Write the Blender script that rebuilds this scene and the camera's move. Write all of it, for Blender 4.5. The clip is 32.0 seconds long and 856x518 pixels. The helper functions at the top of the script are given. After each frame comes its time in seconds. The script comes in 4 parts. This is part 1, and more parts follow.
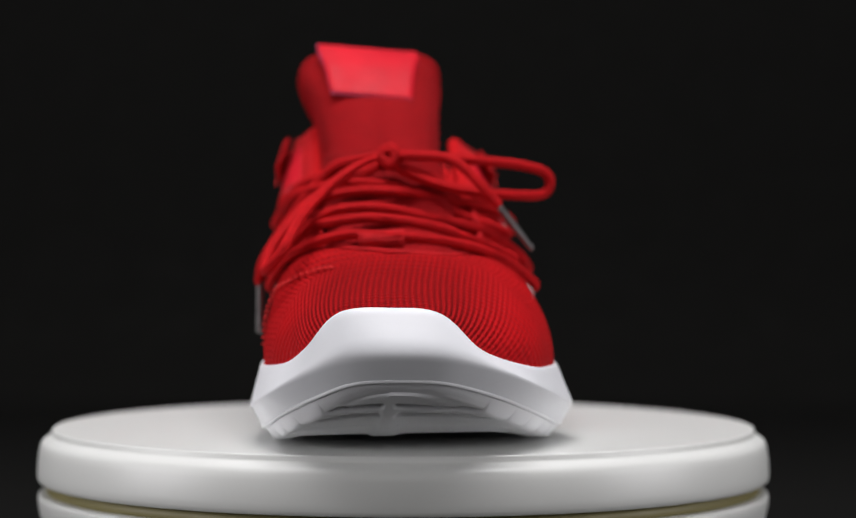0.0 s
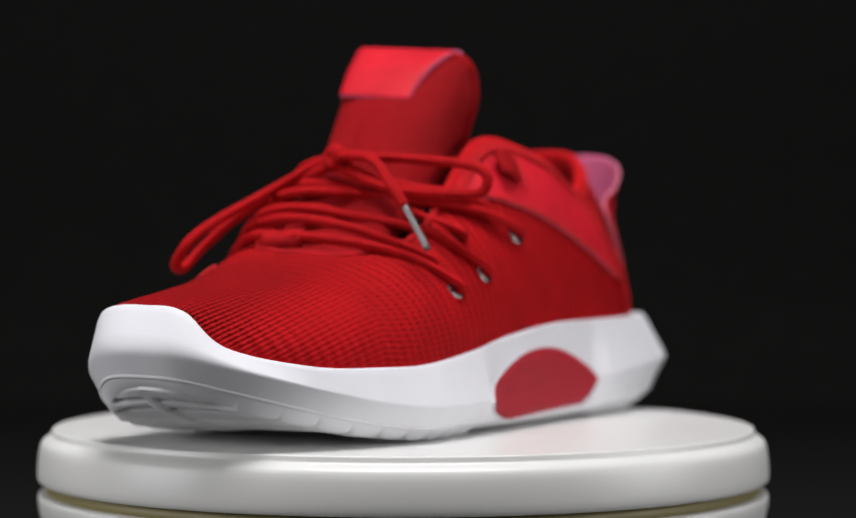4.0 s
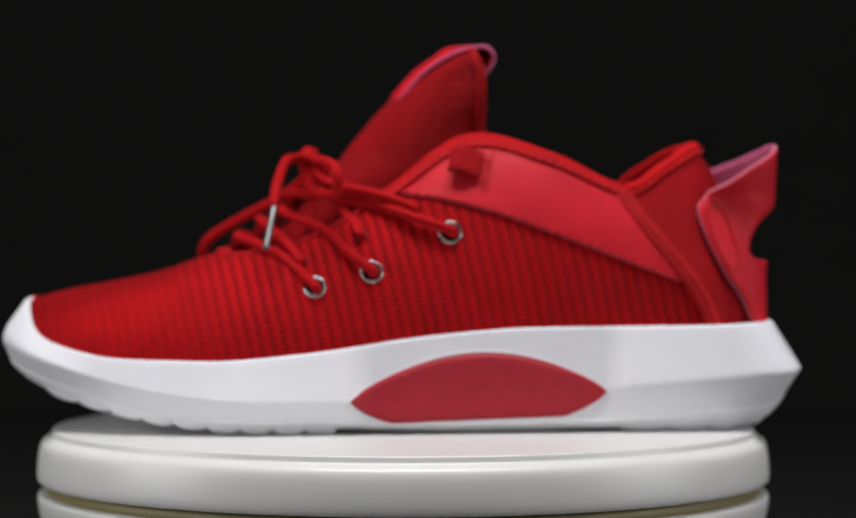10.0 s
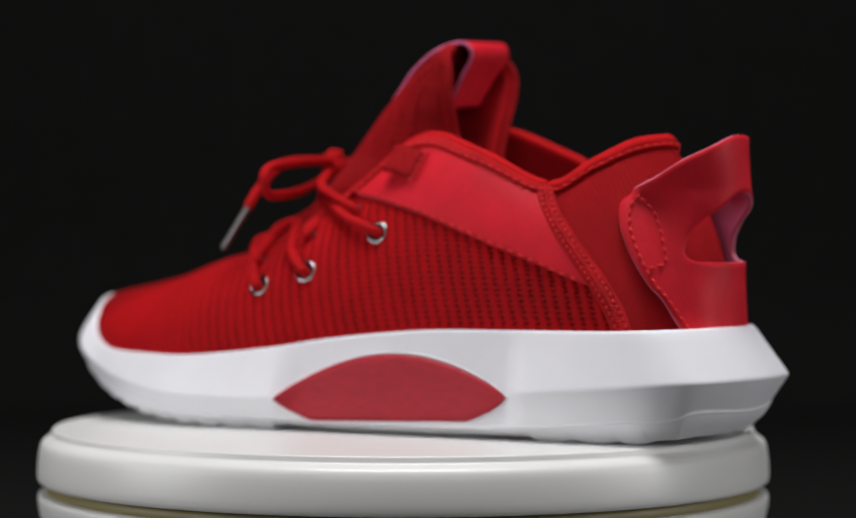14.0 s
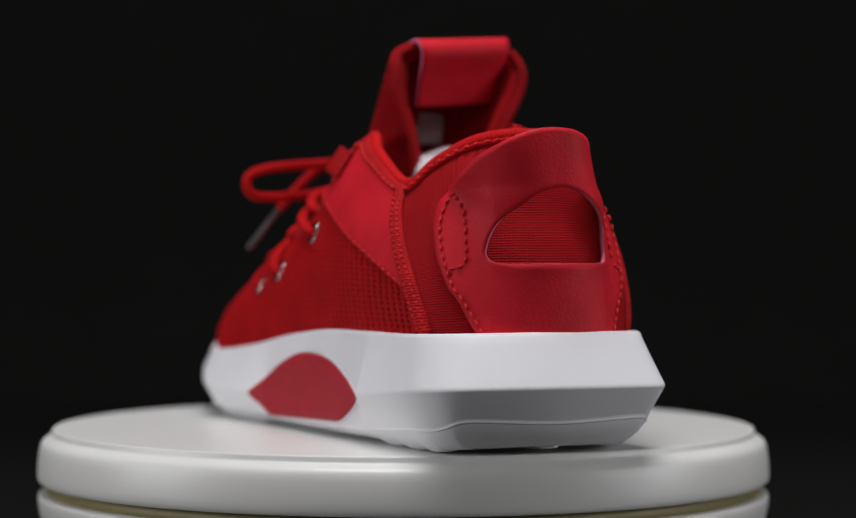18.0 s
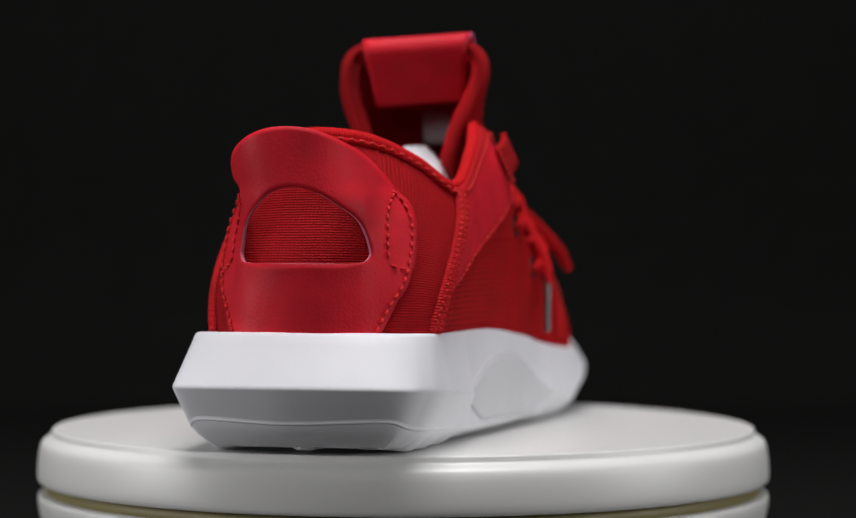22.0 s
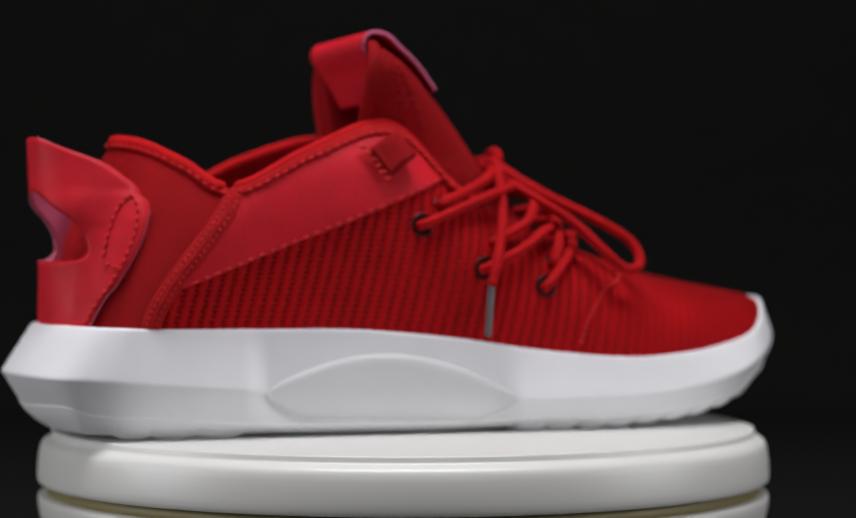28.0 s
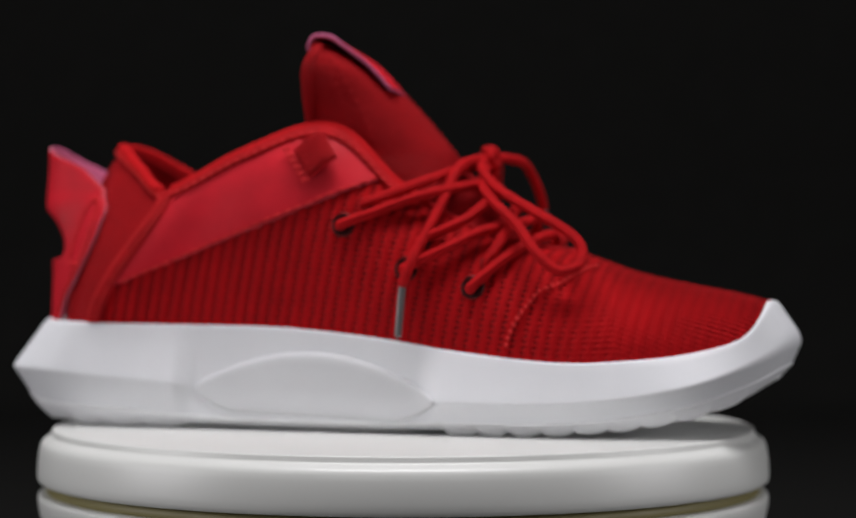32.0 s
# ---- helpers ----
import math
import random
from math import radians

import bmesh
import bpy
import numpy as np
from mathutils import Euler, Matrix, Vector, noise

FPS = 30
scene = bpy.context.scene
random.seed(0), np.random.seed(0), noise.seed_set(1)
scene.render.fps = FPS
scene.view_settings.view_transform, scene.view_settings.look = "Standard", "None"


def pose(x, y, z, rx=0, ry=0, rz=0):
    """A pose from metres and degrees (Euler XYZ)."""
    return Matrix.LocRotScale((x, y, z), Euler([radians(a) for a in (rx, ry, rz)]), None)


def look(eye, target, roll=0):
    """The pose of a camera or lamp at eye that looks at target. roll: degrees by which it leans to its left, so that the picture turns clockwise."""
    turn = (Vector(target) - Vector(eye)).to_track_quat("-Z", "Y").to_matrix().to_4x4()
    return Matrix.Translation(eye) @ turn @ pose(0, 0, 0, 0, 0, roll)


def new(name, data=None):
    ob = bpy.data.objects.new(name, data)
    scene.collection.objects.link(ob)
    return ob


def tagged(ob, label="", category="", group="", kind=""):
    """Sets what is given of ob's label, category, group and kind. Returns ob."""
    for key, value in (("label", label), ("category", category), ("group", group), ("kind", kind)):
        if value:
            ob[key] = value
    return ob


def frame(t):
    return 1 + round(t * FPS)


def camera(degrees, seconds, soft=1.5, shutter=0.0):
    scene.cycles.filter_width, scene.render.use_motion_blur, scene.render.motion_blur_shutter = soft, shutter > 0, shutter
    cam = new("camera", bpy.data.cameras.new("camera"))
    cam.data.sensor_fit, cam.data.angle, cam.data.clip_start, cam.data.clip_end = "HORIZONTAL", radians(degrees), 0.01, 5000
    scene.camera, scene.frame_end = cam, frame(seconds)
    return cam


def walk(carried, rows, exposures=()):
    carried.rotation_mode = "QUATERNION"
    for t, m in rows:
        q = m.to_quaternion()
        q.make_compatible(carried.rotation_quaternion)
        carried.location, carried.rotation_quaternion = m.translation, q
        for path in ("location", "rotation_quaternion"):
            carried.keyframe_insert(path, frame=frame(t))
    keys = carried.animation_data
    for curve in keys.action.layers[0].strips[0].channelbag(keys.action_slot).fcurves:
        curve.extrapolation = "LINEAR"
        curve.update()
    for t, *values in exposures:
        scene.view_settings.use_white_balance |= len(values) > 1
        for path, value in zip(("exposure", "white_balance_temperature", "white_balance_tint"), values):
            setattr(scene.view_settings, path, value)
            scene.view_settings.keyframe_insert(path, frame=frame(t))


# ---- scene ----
cam = camera(20.72, 32.0, soft=1.2)
EYE = Vector((0.0, -0.870, 0.0687))
AIM = EYE + Vector((0.01106, 1.0, -0.00829))
walk(cam, [(0.0, look(EYE, AIM, 0.06)), (32.0, look(EYE, AIM, 0.06))],
     exposures=[(0.0, 0.12), (3.0, 0.15), (6.0, 0.04), (9.0, -0.02), (14.0, -0.04), (17.0, -0.24), (19.0, -0.25), (21.0, -0.08), (23.0, -0.02), (25.0, -0.10), (28.0, -0.14), (30.0, -0.22), (32.0, -0.22)])
cam.data.dof.use_dof = True
cam.data.dof.focus_distance = 0.732
cam.data.dof.aperture_fstop = 7.4

# ---- light ----
world = bpy.data.worlds.new("world")
world.use_nodes = True
world.node_tree.nodes["Background"].inputs[0].default_value = (0.5, 0.55, 0.6, 1)
world.node_tree.nodes["Background"].inputs[1].default_value = 0.02
scene.world = world
scene.view_settings.exposure = 0.0


def softbox(name, eye, target, w, h, power, colour):
    lamp = bpy.data.lights.new(name, "AREA")
    lamp.shape, lamp.size, lamp.size_y, lamp.energy, lamp.color = "RECTANGLE", w, h, power, colour
    ob = new(name, lamp)
    ob.matrix_world = look(eye, target)
    return ob


softbox("softbox_top", (0.0, -0.22, 1.10), (0, -0.02, 0.04), 0.80, 0.30, 13.0, (1.0, 0.975, 1.0))
softbox("softbox_left", (-0.90, -0.26, 0.17), (0, 0, 0.02), 0.45, 0.36, 3.0, (1.0, 0.975, 1.0))
softbox("softbox_right", (0.90, -0.26, 0.17), (0, 0, 0.02), 0.45, 0.36, 2.4, (1.0, 0.975, 1.0))
softbox("softbox_front", (0.0, -1.40, 0.62), (0, 0, 0.02), 1.3, 0.45, 2.8, (1.0, 0.975, 0.99))

# ---- materials ----


class Mat:
    """A node material under construction."""

    def __init__(self, name, colour, rough=0.5, metal=0.0, spec=0.5, sheen=0.0):
        self.m = bpy.data.materials.new(name)
        self.m.use_nodes = True
        self.t = self.m.node_tree
        self.b = self.t.nodes["Principled BSDF"]
        self.set("Base Color", (*colour, 1))
        self.set("Roughness", rough)
        self.set("Metallic", metal)
        self.set("Specular IOR Level", spec)
        if sheen:
            self.set("Sheen Weight", sheen)
            self.set("Sheen Roughness", 0.4)
        self.colour = colour
        self.last = None

    def set(self, name, value):
        self.b.inputs[name].default_value = value

    def node(self, kind, **props):
        n = self.t.nodes.new(kind)
        for k, v in props.items():
            n[k] = v
        return n

    def link(self, a, b):
        self.t.links.new(a, b)

    def coords(self, which="Object", scale=(1, 1, 1)):
        c = self.node("ShaderNodeTexCoord")
        mp = self.node("ShaderNodeMapping")
        mp.inputs["Scale"].default_value = scale
        self.link(c.outputs[which], mp.inputs[0])
        return mp.outputs[0]

    def noise(self, scale, detail=3.0, which="Object", stretch=(1, 1, 1)):
        n = self.node("ShaderNodeTexNoise")
        n.inputs["Scale"].default_value = scale
        n.inputs["Detail"].default_value = detail
        self.link(self.coords(which, stretch), n.inputs["Vector"])
        return n.outputs["Fac"]

    def ramp(self, fac, lo, hi, a=0.3, b=0.7):
        r = self.node("ShaderNodeMapRange")
        r.inputs[1].default_value, r.inputs[2].default_value = a, b
        r.inputs[3].default_value, r.inputs[4].default_value = lo, hi
        self.link(fac, r.inputs[0])
        return r.outputs[0]

    def math(self, op, a, b=0.0):
        n = self.node("ShaderNodeMath")
        n.operation = op
        for i, v in enumerate((a, b)):
            if isinstance(v, (int, float)):
                n.inputs[i].default_value = v
            else:
                self.link(v, n.inputs[i])
        return n.outputs[0]

    def tint(self, fac, dark, light):
        """Base colour between two colours by fac."""
        mx = self.node("ShaderNodeMix")
        mx.data_type = "RGBA"
        mx.inputs[6].default_value, mx.inputs[7].default_value = (*dark, 1), (*light, 1)
        self.link(fac, mx.inputs[0])
        self.link(mx.outputs[2], self.b.inputs["Base Color"])
        return self

    def vary_rough(self, fac, lo, hi):
        self.link(self.ramp(fac, lo, hi), self.b.inputs["Roughness"])
        return self

    def bump(self, height, strength=0.4, distance=0.0005):
        n = self.node("ShaderNodeBump")
        n.inputs["Strength"].default_value, n.inputs["Distance"].default_value = strength, distance
        self.link(height, n.inputs["Height"])
        if self.last:
            self.link(self.last, n.inputs["Normal"])
        self.last = n.outputs[0]
        self.link(self.last, self.b.inputs["Normal"])
        return self


def scaled(c, k):
    return tuple(v * k for v in c)


RED = (0.46, 0.0030, 0.006)
LEATHER = (0.60, 0.011, 0.024)
PINK = (0.62, 0.13, 0.26)


KNIT = (0.48, 0.0026, 0.0055)
RIB = 0.0042
LEAN = 0.21


def rib_length(P):
    """How far along the foot each point's rib stands; ribs lean towards the toe as they rise."""
    return 0.16 - P[..., 0] + LEAN * P[..., 2]


def knit_material(name, turn):
    """Knit in metres of the surface's UV: fine beaded rows along the foot on the toe; past the length named by turn, wider ribs across it with staggered stitch holes."""
    m = Mat(name, KNIT, 0.8, spec=0.12)
    uv = m.node("ShaderNodeUVMap")
    sep = m.node("ShaderNodeSeparateXYZ")
    m.link(uv.outputs[0], sep.inputs[0])
    by_length = lambda toe, side: m.ramp(sep.outputs[0], toe, side, turn, turn + 0.03)
    swell = lambda f: m.math("ADD", 0.5, m.math("MULTIPLY", 0.5, m.math("COSINE", m.math("MULTIPLY", f, 6.2832))))
    wob = m.math("MULTIPLY", m.noise(140, 2.0), 0.16)
    row = m.math("ADD", m.math("DIVIDE", m.math("ADD", sep.outputs[1], 1.0), 0.0020), wob)
    odd = m.math("MULTIPLY", m.math("MODULO", m.math("FLOOR", row), 2.0), 0.5)
    cu = m.math("ADD", m.math("DIVIDE", sep.outputs[0], RIB), m.math("MULTIPLY", wob, 0.5))
    crest = swell(m.math("SUBTRACT", cu, 0.5))
    ridge = swell(m.math("SUBTRACT", row, 0.5))
    bead = swell(m.math("ADD", m.math("DIVIDE", sep.outputs[0], RIB / 2), odd))
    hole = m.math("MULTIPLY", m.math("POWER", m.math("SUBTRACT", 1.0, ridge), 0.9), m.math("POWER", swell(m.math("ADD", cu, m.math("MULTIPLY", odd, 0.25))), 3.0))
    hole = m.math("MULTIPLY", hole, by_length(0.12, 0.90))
    off_middle = m.math("ABSOLUTE", sep.outputs[1])
    ribs = m.math("MULTIPLY", crest, m.math("MULTIPLY", by_length(0.60, 0.26), m.ramp(off_middle, 0.75, 1.05, 0.015, 0.045)))
    rows = m.math("MULTIPLY", by_length(0.75, 0.09), m.ramp(off_middle, 1.0, 0.15, 0.020, 0.044))
    m.bump(ribs, 1.0, 0.0005)
    m.bump(m.math("MULTIPLY", m.math("ADD", m.math("POWER", ridge, 0.6), m.math("MULTIPLY", ridge, bead)), rows), 1.0, 0.0009)
    m.bump(hole, 0.8, -0.0009)
    m.bump(m.noise(1800, 2.0), 0.35, 0.0003)
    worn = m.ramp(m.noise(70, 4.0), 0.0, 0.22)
    # Shade in the rows' grooves and ribs' valleys is painted into the colour.
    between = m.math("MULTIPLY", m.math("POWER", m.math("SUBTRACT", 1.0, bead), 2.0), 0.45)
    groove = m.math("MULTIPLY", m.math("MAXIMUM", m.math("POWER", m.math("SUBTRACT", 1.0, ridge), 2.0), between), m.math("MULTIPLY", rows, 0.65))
    valley_shade = m.math("MULTIPLY", m.math("POWER", m.math("SUBTRACT", 1.0, crest), 2.0), by_length(0.05, 0.03))
    m.tint(m.math("MINIMUM", 1.0, m.math("ADD", m.math("ADD", hole, valley_shade), m.math("MAXIMUM", groove, worn))), KNIT, (0.085, 0.0008, 0.0014))
    return m.m


def cloth_material(name, colour, pitch, amount, rough=0.8, axis=1):
    """Fine woven or jersey cloth with thin courses counted along one axis of the UV."""
    m = Mat(name, colour, rough, spec=0.16)
    uv = m.node("ShaderNodeUVMap")
    sep = m.node("ShaderNodeSeparateXYZ")
    m.link(uv.outputs[0], sep.inputs[0])
    wob = m.math("MULTIPLY", m.noise(45, 2.0), 0.8)
    ph = m.math("ADD", m.math("DIVIDE", sep.outputs[axis], pitch), wob)
    wave = m.math("SINE", m.math("MULTIPLY", ph, 6.2832))
    m.bump(wave, amount, 0.00025)
    twill = m.math("SINE", m.math("MULTIPLY", m.math("ADD", m.math("DIVIDE", sep.outputs[1 - axis], 0.0012), ph), 6.2832))
    m.bump(twill, 0.6 * amount, 0.0002)
    m.bump(m.noise(1500, 3.0), 0.3, 0.0003)
    m.bump(m.noise(55, 2.0), 0.5, 0.0022)
    # Dips between courses get their shade in the colour, on the bump's wave.
    groove = m.math("MULTIPLY", m.math("POWER", m.math("SUBTRACT", 0.5, m.math("MULTIPLY", wave, 0.5)), 2.0), min(1.0, amount * 1.2))
    m.tint(m.math("MAXIMUM", groove, m.ramp(m.noise(90, 4.0), 0.0, 0.35)), scaled(colour, 1.12), scaled(colour, 0.60))
    return m.m


def leather_material(name, colour, rough=0.55):
    m = Mat(name, colour, rough, spec=0.18)
    v = m.node("ShaderNodeTexVoronoi")
    v.inputs["Scale"].default_value = 900
    m.link(m.coords(), v.inputs["Vector"])
    m.bump(v.outputs["Distance"], 0.30, 0.00020)
    m.bump(m.noise(42, 3.0, stretch=(1.0, 1.0, 0.6)), 0.45, 0.0018)
    m.tint(m.ramp(m.noise(70, 5.0), 0.0, 1.0), scaled(colour, 0.86), scaled(colour, 1.10))
    m.vary_rough(m.noise(120, 3.0), rough - 0.06, rough + 0.1)
    return m.m


def foam_material(name, colour, rough):
    m = Mat(name, colour, rough, spec=0.4)
    m.set("Subsurface Weight", 0.08)
    m.set("Subsurface Radius", (0.004, 0.004, 0.004))
    m.set("Subsurface Scale", 0.3)
    m.bump(m.noise(1600, 2.0), 0.08, 0.0002)
    m.bump(m.noise(60, 3.0), 0.08, 0.0006)
    m.tint(m.ramp(m.noise(35, 5.0), 0.0, 1.0, 0.35, 0.75), scaled(colour, 0.95), colour)
    m.vary_rough(m.noise(90, 3.0), rough - 0.05, rough + 0.1)
    return m.m


def rubber_panel_material(name, colour):
    m = Mat(name, colour, 0.6, spec=0.35)
    m.bump(m.noise(700, 3.0, stretch=(1, 1, 3)), 0.35, 0.0004)
    m.tint(m.ramp(m.noise(240, 4.0, stretch=(1, 1, 2.5)), 0.0, 1.0), scaled(colour, 0.9), scaled(colour, 1.1))
    return m.m


def webbing_material():
    """Gathered ribbon: short cross ribs along the strip."""
    m = Mat("bright_red_webbing", (0.50, 0.007, 0.006), 0.75, spec=0.2)
    uv = m.node("ShaderNodeUVMap")
    sep = m.node("ShaderNodeSeparateXYZ")
    m.link(uv.outputs[0], sep.inputs[0])
    a = m.math("SINE", m.math("MULTIPLY", m.math("ADD", m.math("DIVIDE", sep.outputs[0], 0.0011), m.math("MULTIPLY", m.noise(300, 2.0), 0.8)), 6.2832))
    m.bump(a, 0.5, 0.0004)
    m.bump(m.noise(900, 3.0), 0.5, 0.0004)
    m.tint(m.ramp(m.noise(160, 4.0), 0.0, 1.0), (0.38, 0.003, 0.006), (0.54, 0.004, 0.009))
    return m.m


def lace_material():
    m = Mat("red_braided_lace", RED, 0.8, spec=0.15)
    uv = m.node("ShaderNodeUVMap")
    sep = m.node("ShaderNodeSeparateXYZ")
    m.link(uv.outputs[0], sep.inputs[0])
    a = m.math("SINE", m.math("MULTIPLY", m.math("ADD", m.math("DIVIDE", sep.outputs[1], 0.0020), m.math("MULTIPLY", sep.outputs[0], 4.0)), 6.2832))
    b = m.math("SINE", m.math("MULTIPLY", m.math("SUBTRACT", m.math("DIVIDE", sep.outputs[1], 0.0020), m.math("MULTIPLY", sep.outputs[0], 4.0)), 6.2832))
    m.bump(m.math("MAXIMUM", a, b), 0.6, 0.0003)
    m.tint(m.ramp(m.noise(300, 3.0), 0.0, 1.0), scaled(RED, 0.85), scaled(RED, 1.1))
    return m.m


def plain_material(name, colour, rough, metal=0.0, grain=800, amount=0.1, spec=0.5):
    m = Mat(name, colour, rough, metal, spec)
    m.bump(m.noise(grain, 3.0), amount, 0.0002)
    m.tint(m.ramp(m.noise(grain * 0.08, 4.0), 0.0, 1.0), scaled(colour, 0.92), colour)
    m.vary_rough(m.noise(grain * 0.15, 3.0), max(0.02, rough - 0.06), rough + 0.08)
    return m.m


def plastic_material(name, colour, rough):
    m = Mat(name, colour, rough, spec=0.5)
    m.vary_rough(m.noise(7, 2.0), rough - 0.02, rough + 0.03)
    return m.m


SOCK = cloth_material("red_neoprene", (0.45, 0.0030, 0.007), 0.00086, 0.80)
LINING = cloth_material("dark_red_lining", (0.36, 0.004, 0.008), 0.0009, 0.2)
# Lining taken near black: the shade inside an eyelet, put into the colour.
HOLE_SHADE = cloth_material("black_eyelet_shade", (0.03, 0.003, 0.004), 0.0009, 0.2)
BINDING = cloth_material("bright_red_binding", (0.54, 0.004, 0.007), 0.0009, 0.35, axis=0)
LEATH = leather_material("red_leather", LEATHER)
SUEDE = plain_material("pink_suede_back", PINK, 0.8, grain=900, amount=0.3, spec=0.2)
EDGE = plain_material("raw_leather_edge", (0.62, 0.17, 0.24), 0.75, grain=900, amount=0.3, spec=0.2)
WEB = webbing_material()
EVA = foam_material("white_foam", (0.80, 0.81, 0.84), 0.45)
OUT = foam_material("white_rubber", (0.88, 0.885, 0.91), 0.5)
PANEL = rubber_panel_material("red_rubber", (0.37, 0.011, 0.023))
PANEL_W = foam_material("light_grey_rubber", (0.68, 0.69, 0.71), 0.5)
LACE = lace_material()
STITCH = plain_material("red_thread", (0.66, 0.020, 0.022), 0.7, grain=1500, amount=0.3, spec=0.3)
STEEL = plain_material("crimped_polished_steel", (0.44, 0.40, 0.40), 0.14, 1.0, grain=1400, amount=1.0)
# Steel copy darkened in the colour, for rings that catch little light.
DIM_STEEL = plain_material("darkened_steel", (0.07, 0.025, 0.025), 0.35, 1.0, amount=0.1)
GUN = plain_material("brushed_aglet_steel", (0.19, 0.18, 0.18), 0.42, 1.0, amount=0.2)
PAPER = plain_material("white_tissue", (0.82, 0.83, 0.86), 0.8, grain=300, amount=0.4, spec=0.2)
LABEL = plain_material("white_label", (0.70, 0.70, 0.72), 0.7, grain=900, amount=0.3)
PLASTIC = plastic_material("ivory_plastic", (0.74, 0.75, 0.725), 0.34)
OLIVE = plain_material("olive_plastic", (0.24, 0.21, 0.085), 0.5, grain=300, amount=0.1)
BLACK = plain_material("black_cloth", (0.0066, 0.0066, 0.0060), 0.9, grain=500, amount=0.4, spec=0.1)
DARK = plain_material("dark_wall_paint", (0.03, 0.03, 0.03), 0.8, grain=40, amount=0.2, spec=0.2)

# ---- shape tools ----


def spline(points, n, closed=False):
    """n points on a smooth curve through the points, even in the control number."""
    p = np.array(points, float)
    k = len(p)
    s = np.linspace(0, k if closed else k - 1, n, endpoint=not closed)
    return along(p, s, closed)


def along(p, s, closed=False):
    """Centripetal-like smooth curve (monotone tangents) through the rows of p at the control numbers s."""
    p = np.asarray(p, float)
    k = len(p)
    s = np.asarray(s, float)
    i = np.floor(s).astype(int)
    if closed:
        f = (s - i)[:, None]
        a, b, c, d = (p[(i + j) % k] for j in (-1, 0, 1, 2))
    else:
        i = np.clip(i, 0, k - 2)
        f = (s - i)[:, None]
        b, c = p[i], p[i + 1]
        a = np.where((i > 0)[:, None], p[np.maximum(i - 1, 0)], 2 * b - c)
        d = np.where((i < k - 2)[:, None], p[np.minimum(i + 2, k - 1)], 2 * c - b)
    return 0.5 * (2 * b + (c - a) * f + (2 * a - 5 * b + 4 * c - d) * f ** 2 + (3 * b - a - 3 * c + d) * f ** 3)


def smooth(a, b, x):
    f = np.clip((np.asarray(x, float) - a) / (b - a), 0, 1)
    return f * f * (3 - 2 * f)


def grid_mesh(name, P, closed_u=False, closed_v=False, flip=False, away=None, u0=0.0, middle=None, v0=0.0, rising=1, lengths=None):
    """A mesh of quads over the grid P[u, v, xyz], with UV in metres; its faces look away from the given point."""
    nu, nv, _ = P.shape
    if away is not None:
        flip = bool(((P - np.array(away)) * np.nan_to_num(normals(P))).sum() < 0)
    faces, uvs = [], []
    du = np.linalg.norm(np.diff(P, axis=0, append=P[:1]), axis=2).mean(1)
    dv = np.linalg.norm(np.diff(P, axis=1, append=P[:, :1])[..., 0 if middle is None else 1:], axis=2)
    U = u0 + np.concatenate([[0], np.cumsum(du)])
    V = np.concatenate([np.zeros((nu, 1)), np.cumsum(dv, axis=1)], axis=1)
    if middle is not None:
        V = V - V[:, middle:middle + 1]
    V = v0 + rising * V
    for i in range(nu if closed_u else nu - 1):
        a = (i + 1) % nu
        for j in range(nv if closed_v else nv - 1):
            b = (j + 1) % nv
            q = [(i, j, i, j), (a, j, i + 1, j), (a, b, i + 1, j + 1), (i, b, i, j + 1)]
            if flip:
                q = q[::-1]
            faces.append([x * nv + y for x, y, _, _ in q])
            uvs.extend((U[x] if lengths is None else lengths[y0, y1], V[y0, y]) for (y0, y1, x, y) in q)
    me = bpy.data.meshes.new(name)
    me.from_pydata(P.reshape(-1, 3).tolist(), [], faces)
    layer = me.uv_layers.new(name="UVMap")
    layer.data.foreach_set("uv", np.array(uvs, "f").ravel())
    me.polygons.foreach_set("use_smooth", np.ones(len(faces), bool))
    return me


def mesh_part(name, me, material, parent, label="", thick=0.0, offset=0.0, rim=None, inner=None):
    """Links a mesh as one part; thick gives it body, with other materials for its rim and back if given."""
    ob = new(name, me)
    me.materials.append(material)
    for extra in (rim, inner):
        if extra:
            me.materials.append(extra)
    if thick:
        s = ob.modifiers.new("body", "SOLIDIFY")
        s.thickness, s.offset, s.use_even_offset = thick, offset, False
        if rim:
            s.material_offset_rim = 1
        if inner:
            s.material_offset = 2
    ob.parent = parent
    if label:
        ob["label"] = label
    return ob


def part(name, bm, material, parent, label="", flat=False):
    me = bpy.data.meshes.new(name)
    bm.to_mesh(me)
    bm.free()
    if not flat:
        me.polygons.foreach_set("use_smooth", np.ones(len(me.polygons), bool))
    return mesh_part(name, me, material, parent, label)


def normals(P):
    """Unit normals of a grid, by differences."""
    a, b = np.gradient(P, axis=0), np.gradient(P, axis=1)
    n = np.cross(a, b)
    return n / np.maximum(np.linalg.norm(n, axis=2, keepdims=True), 1e-12)


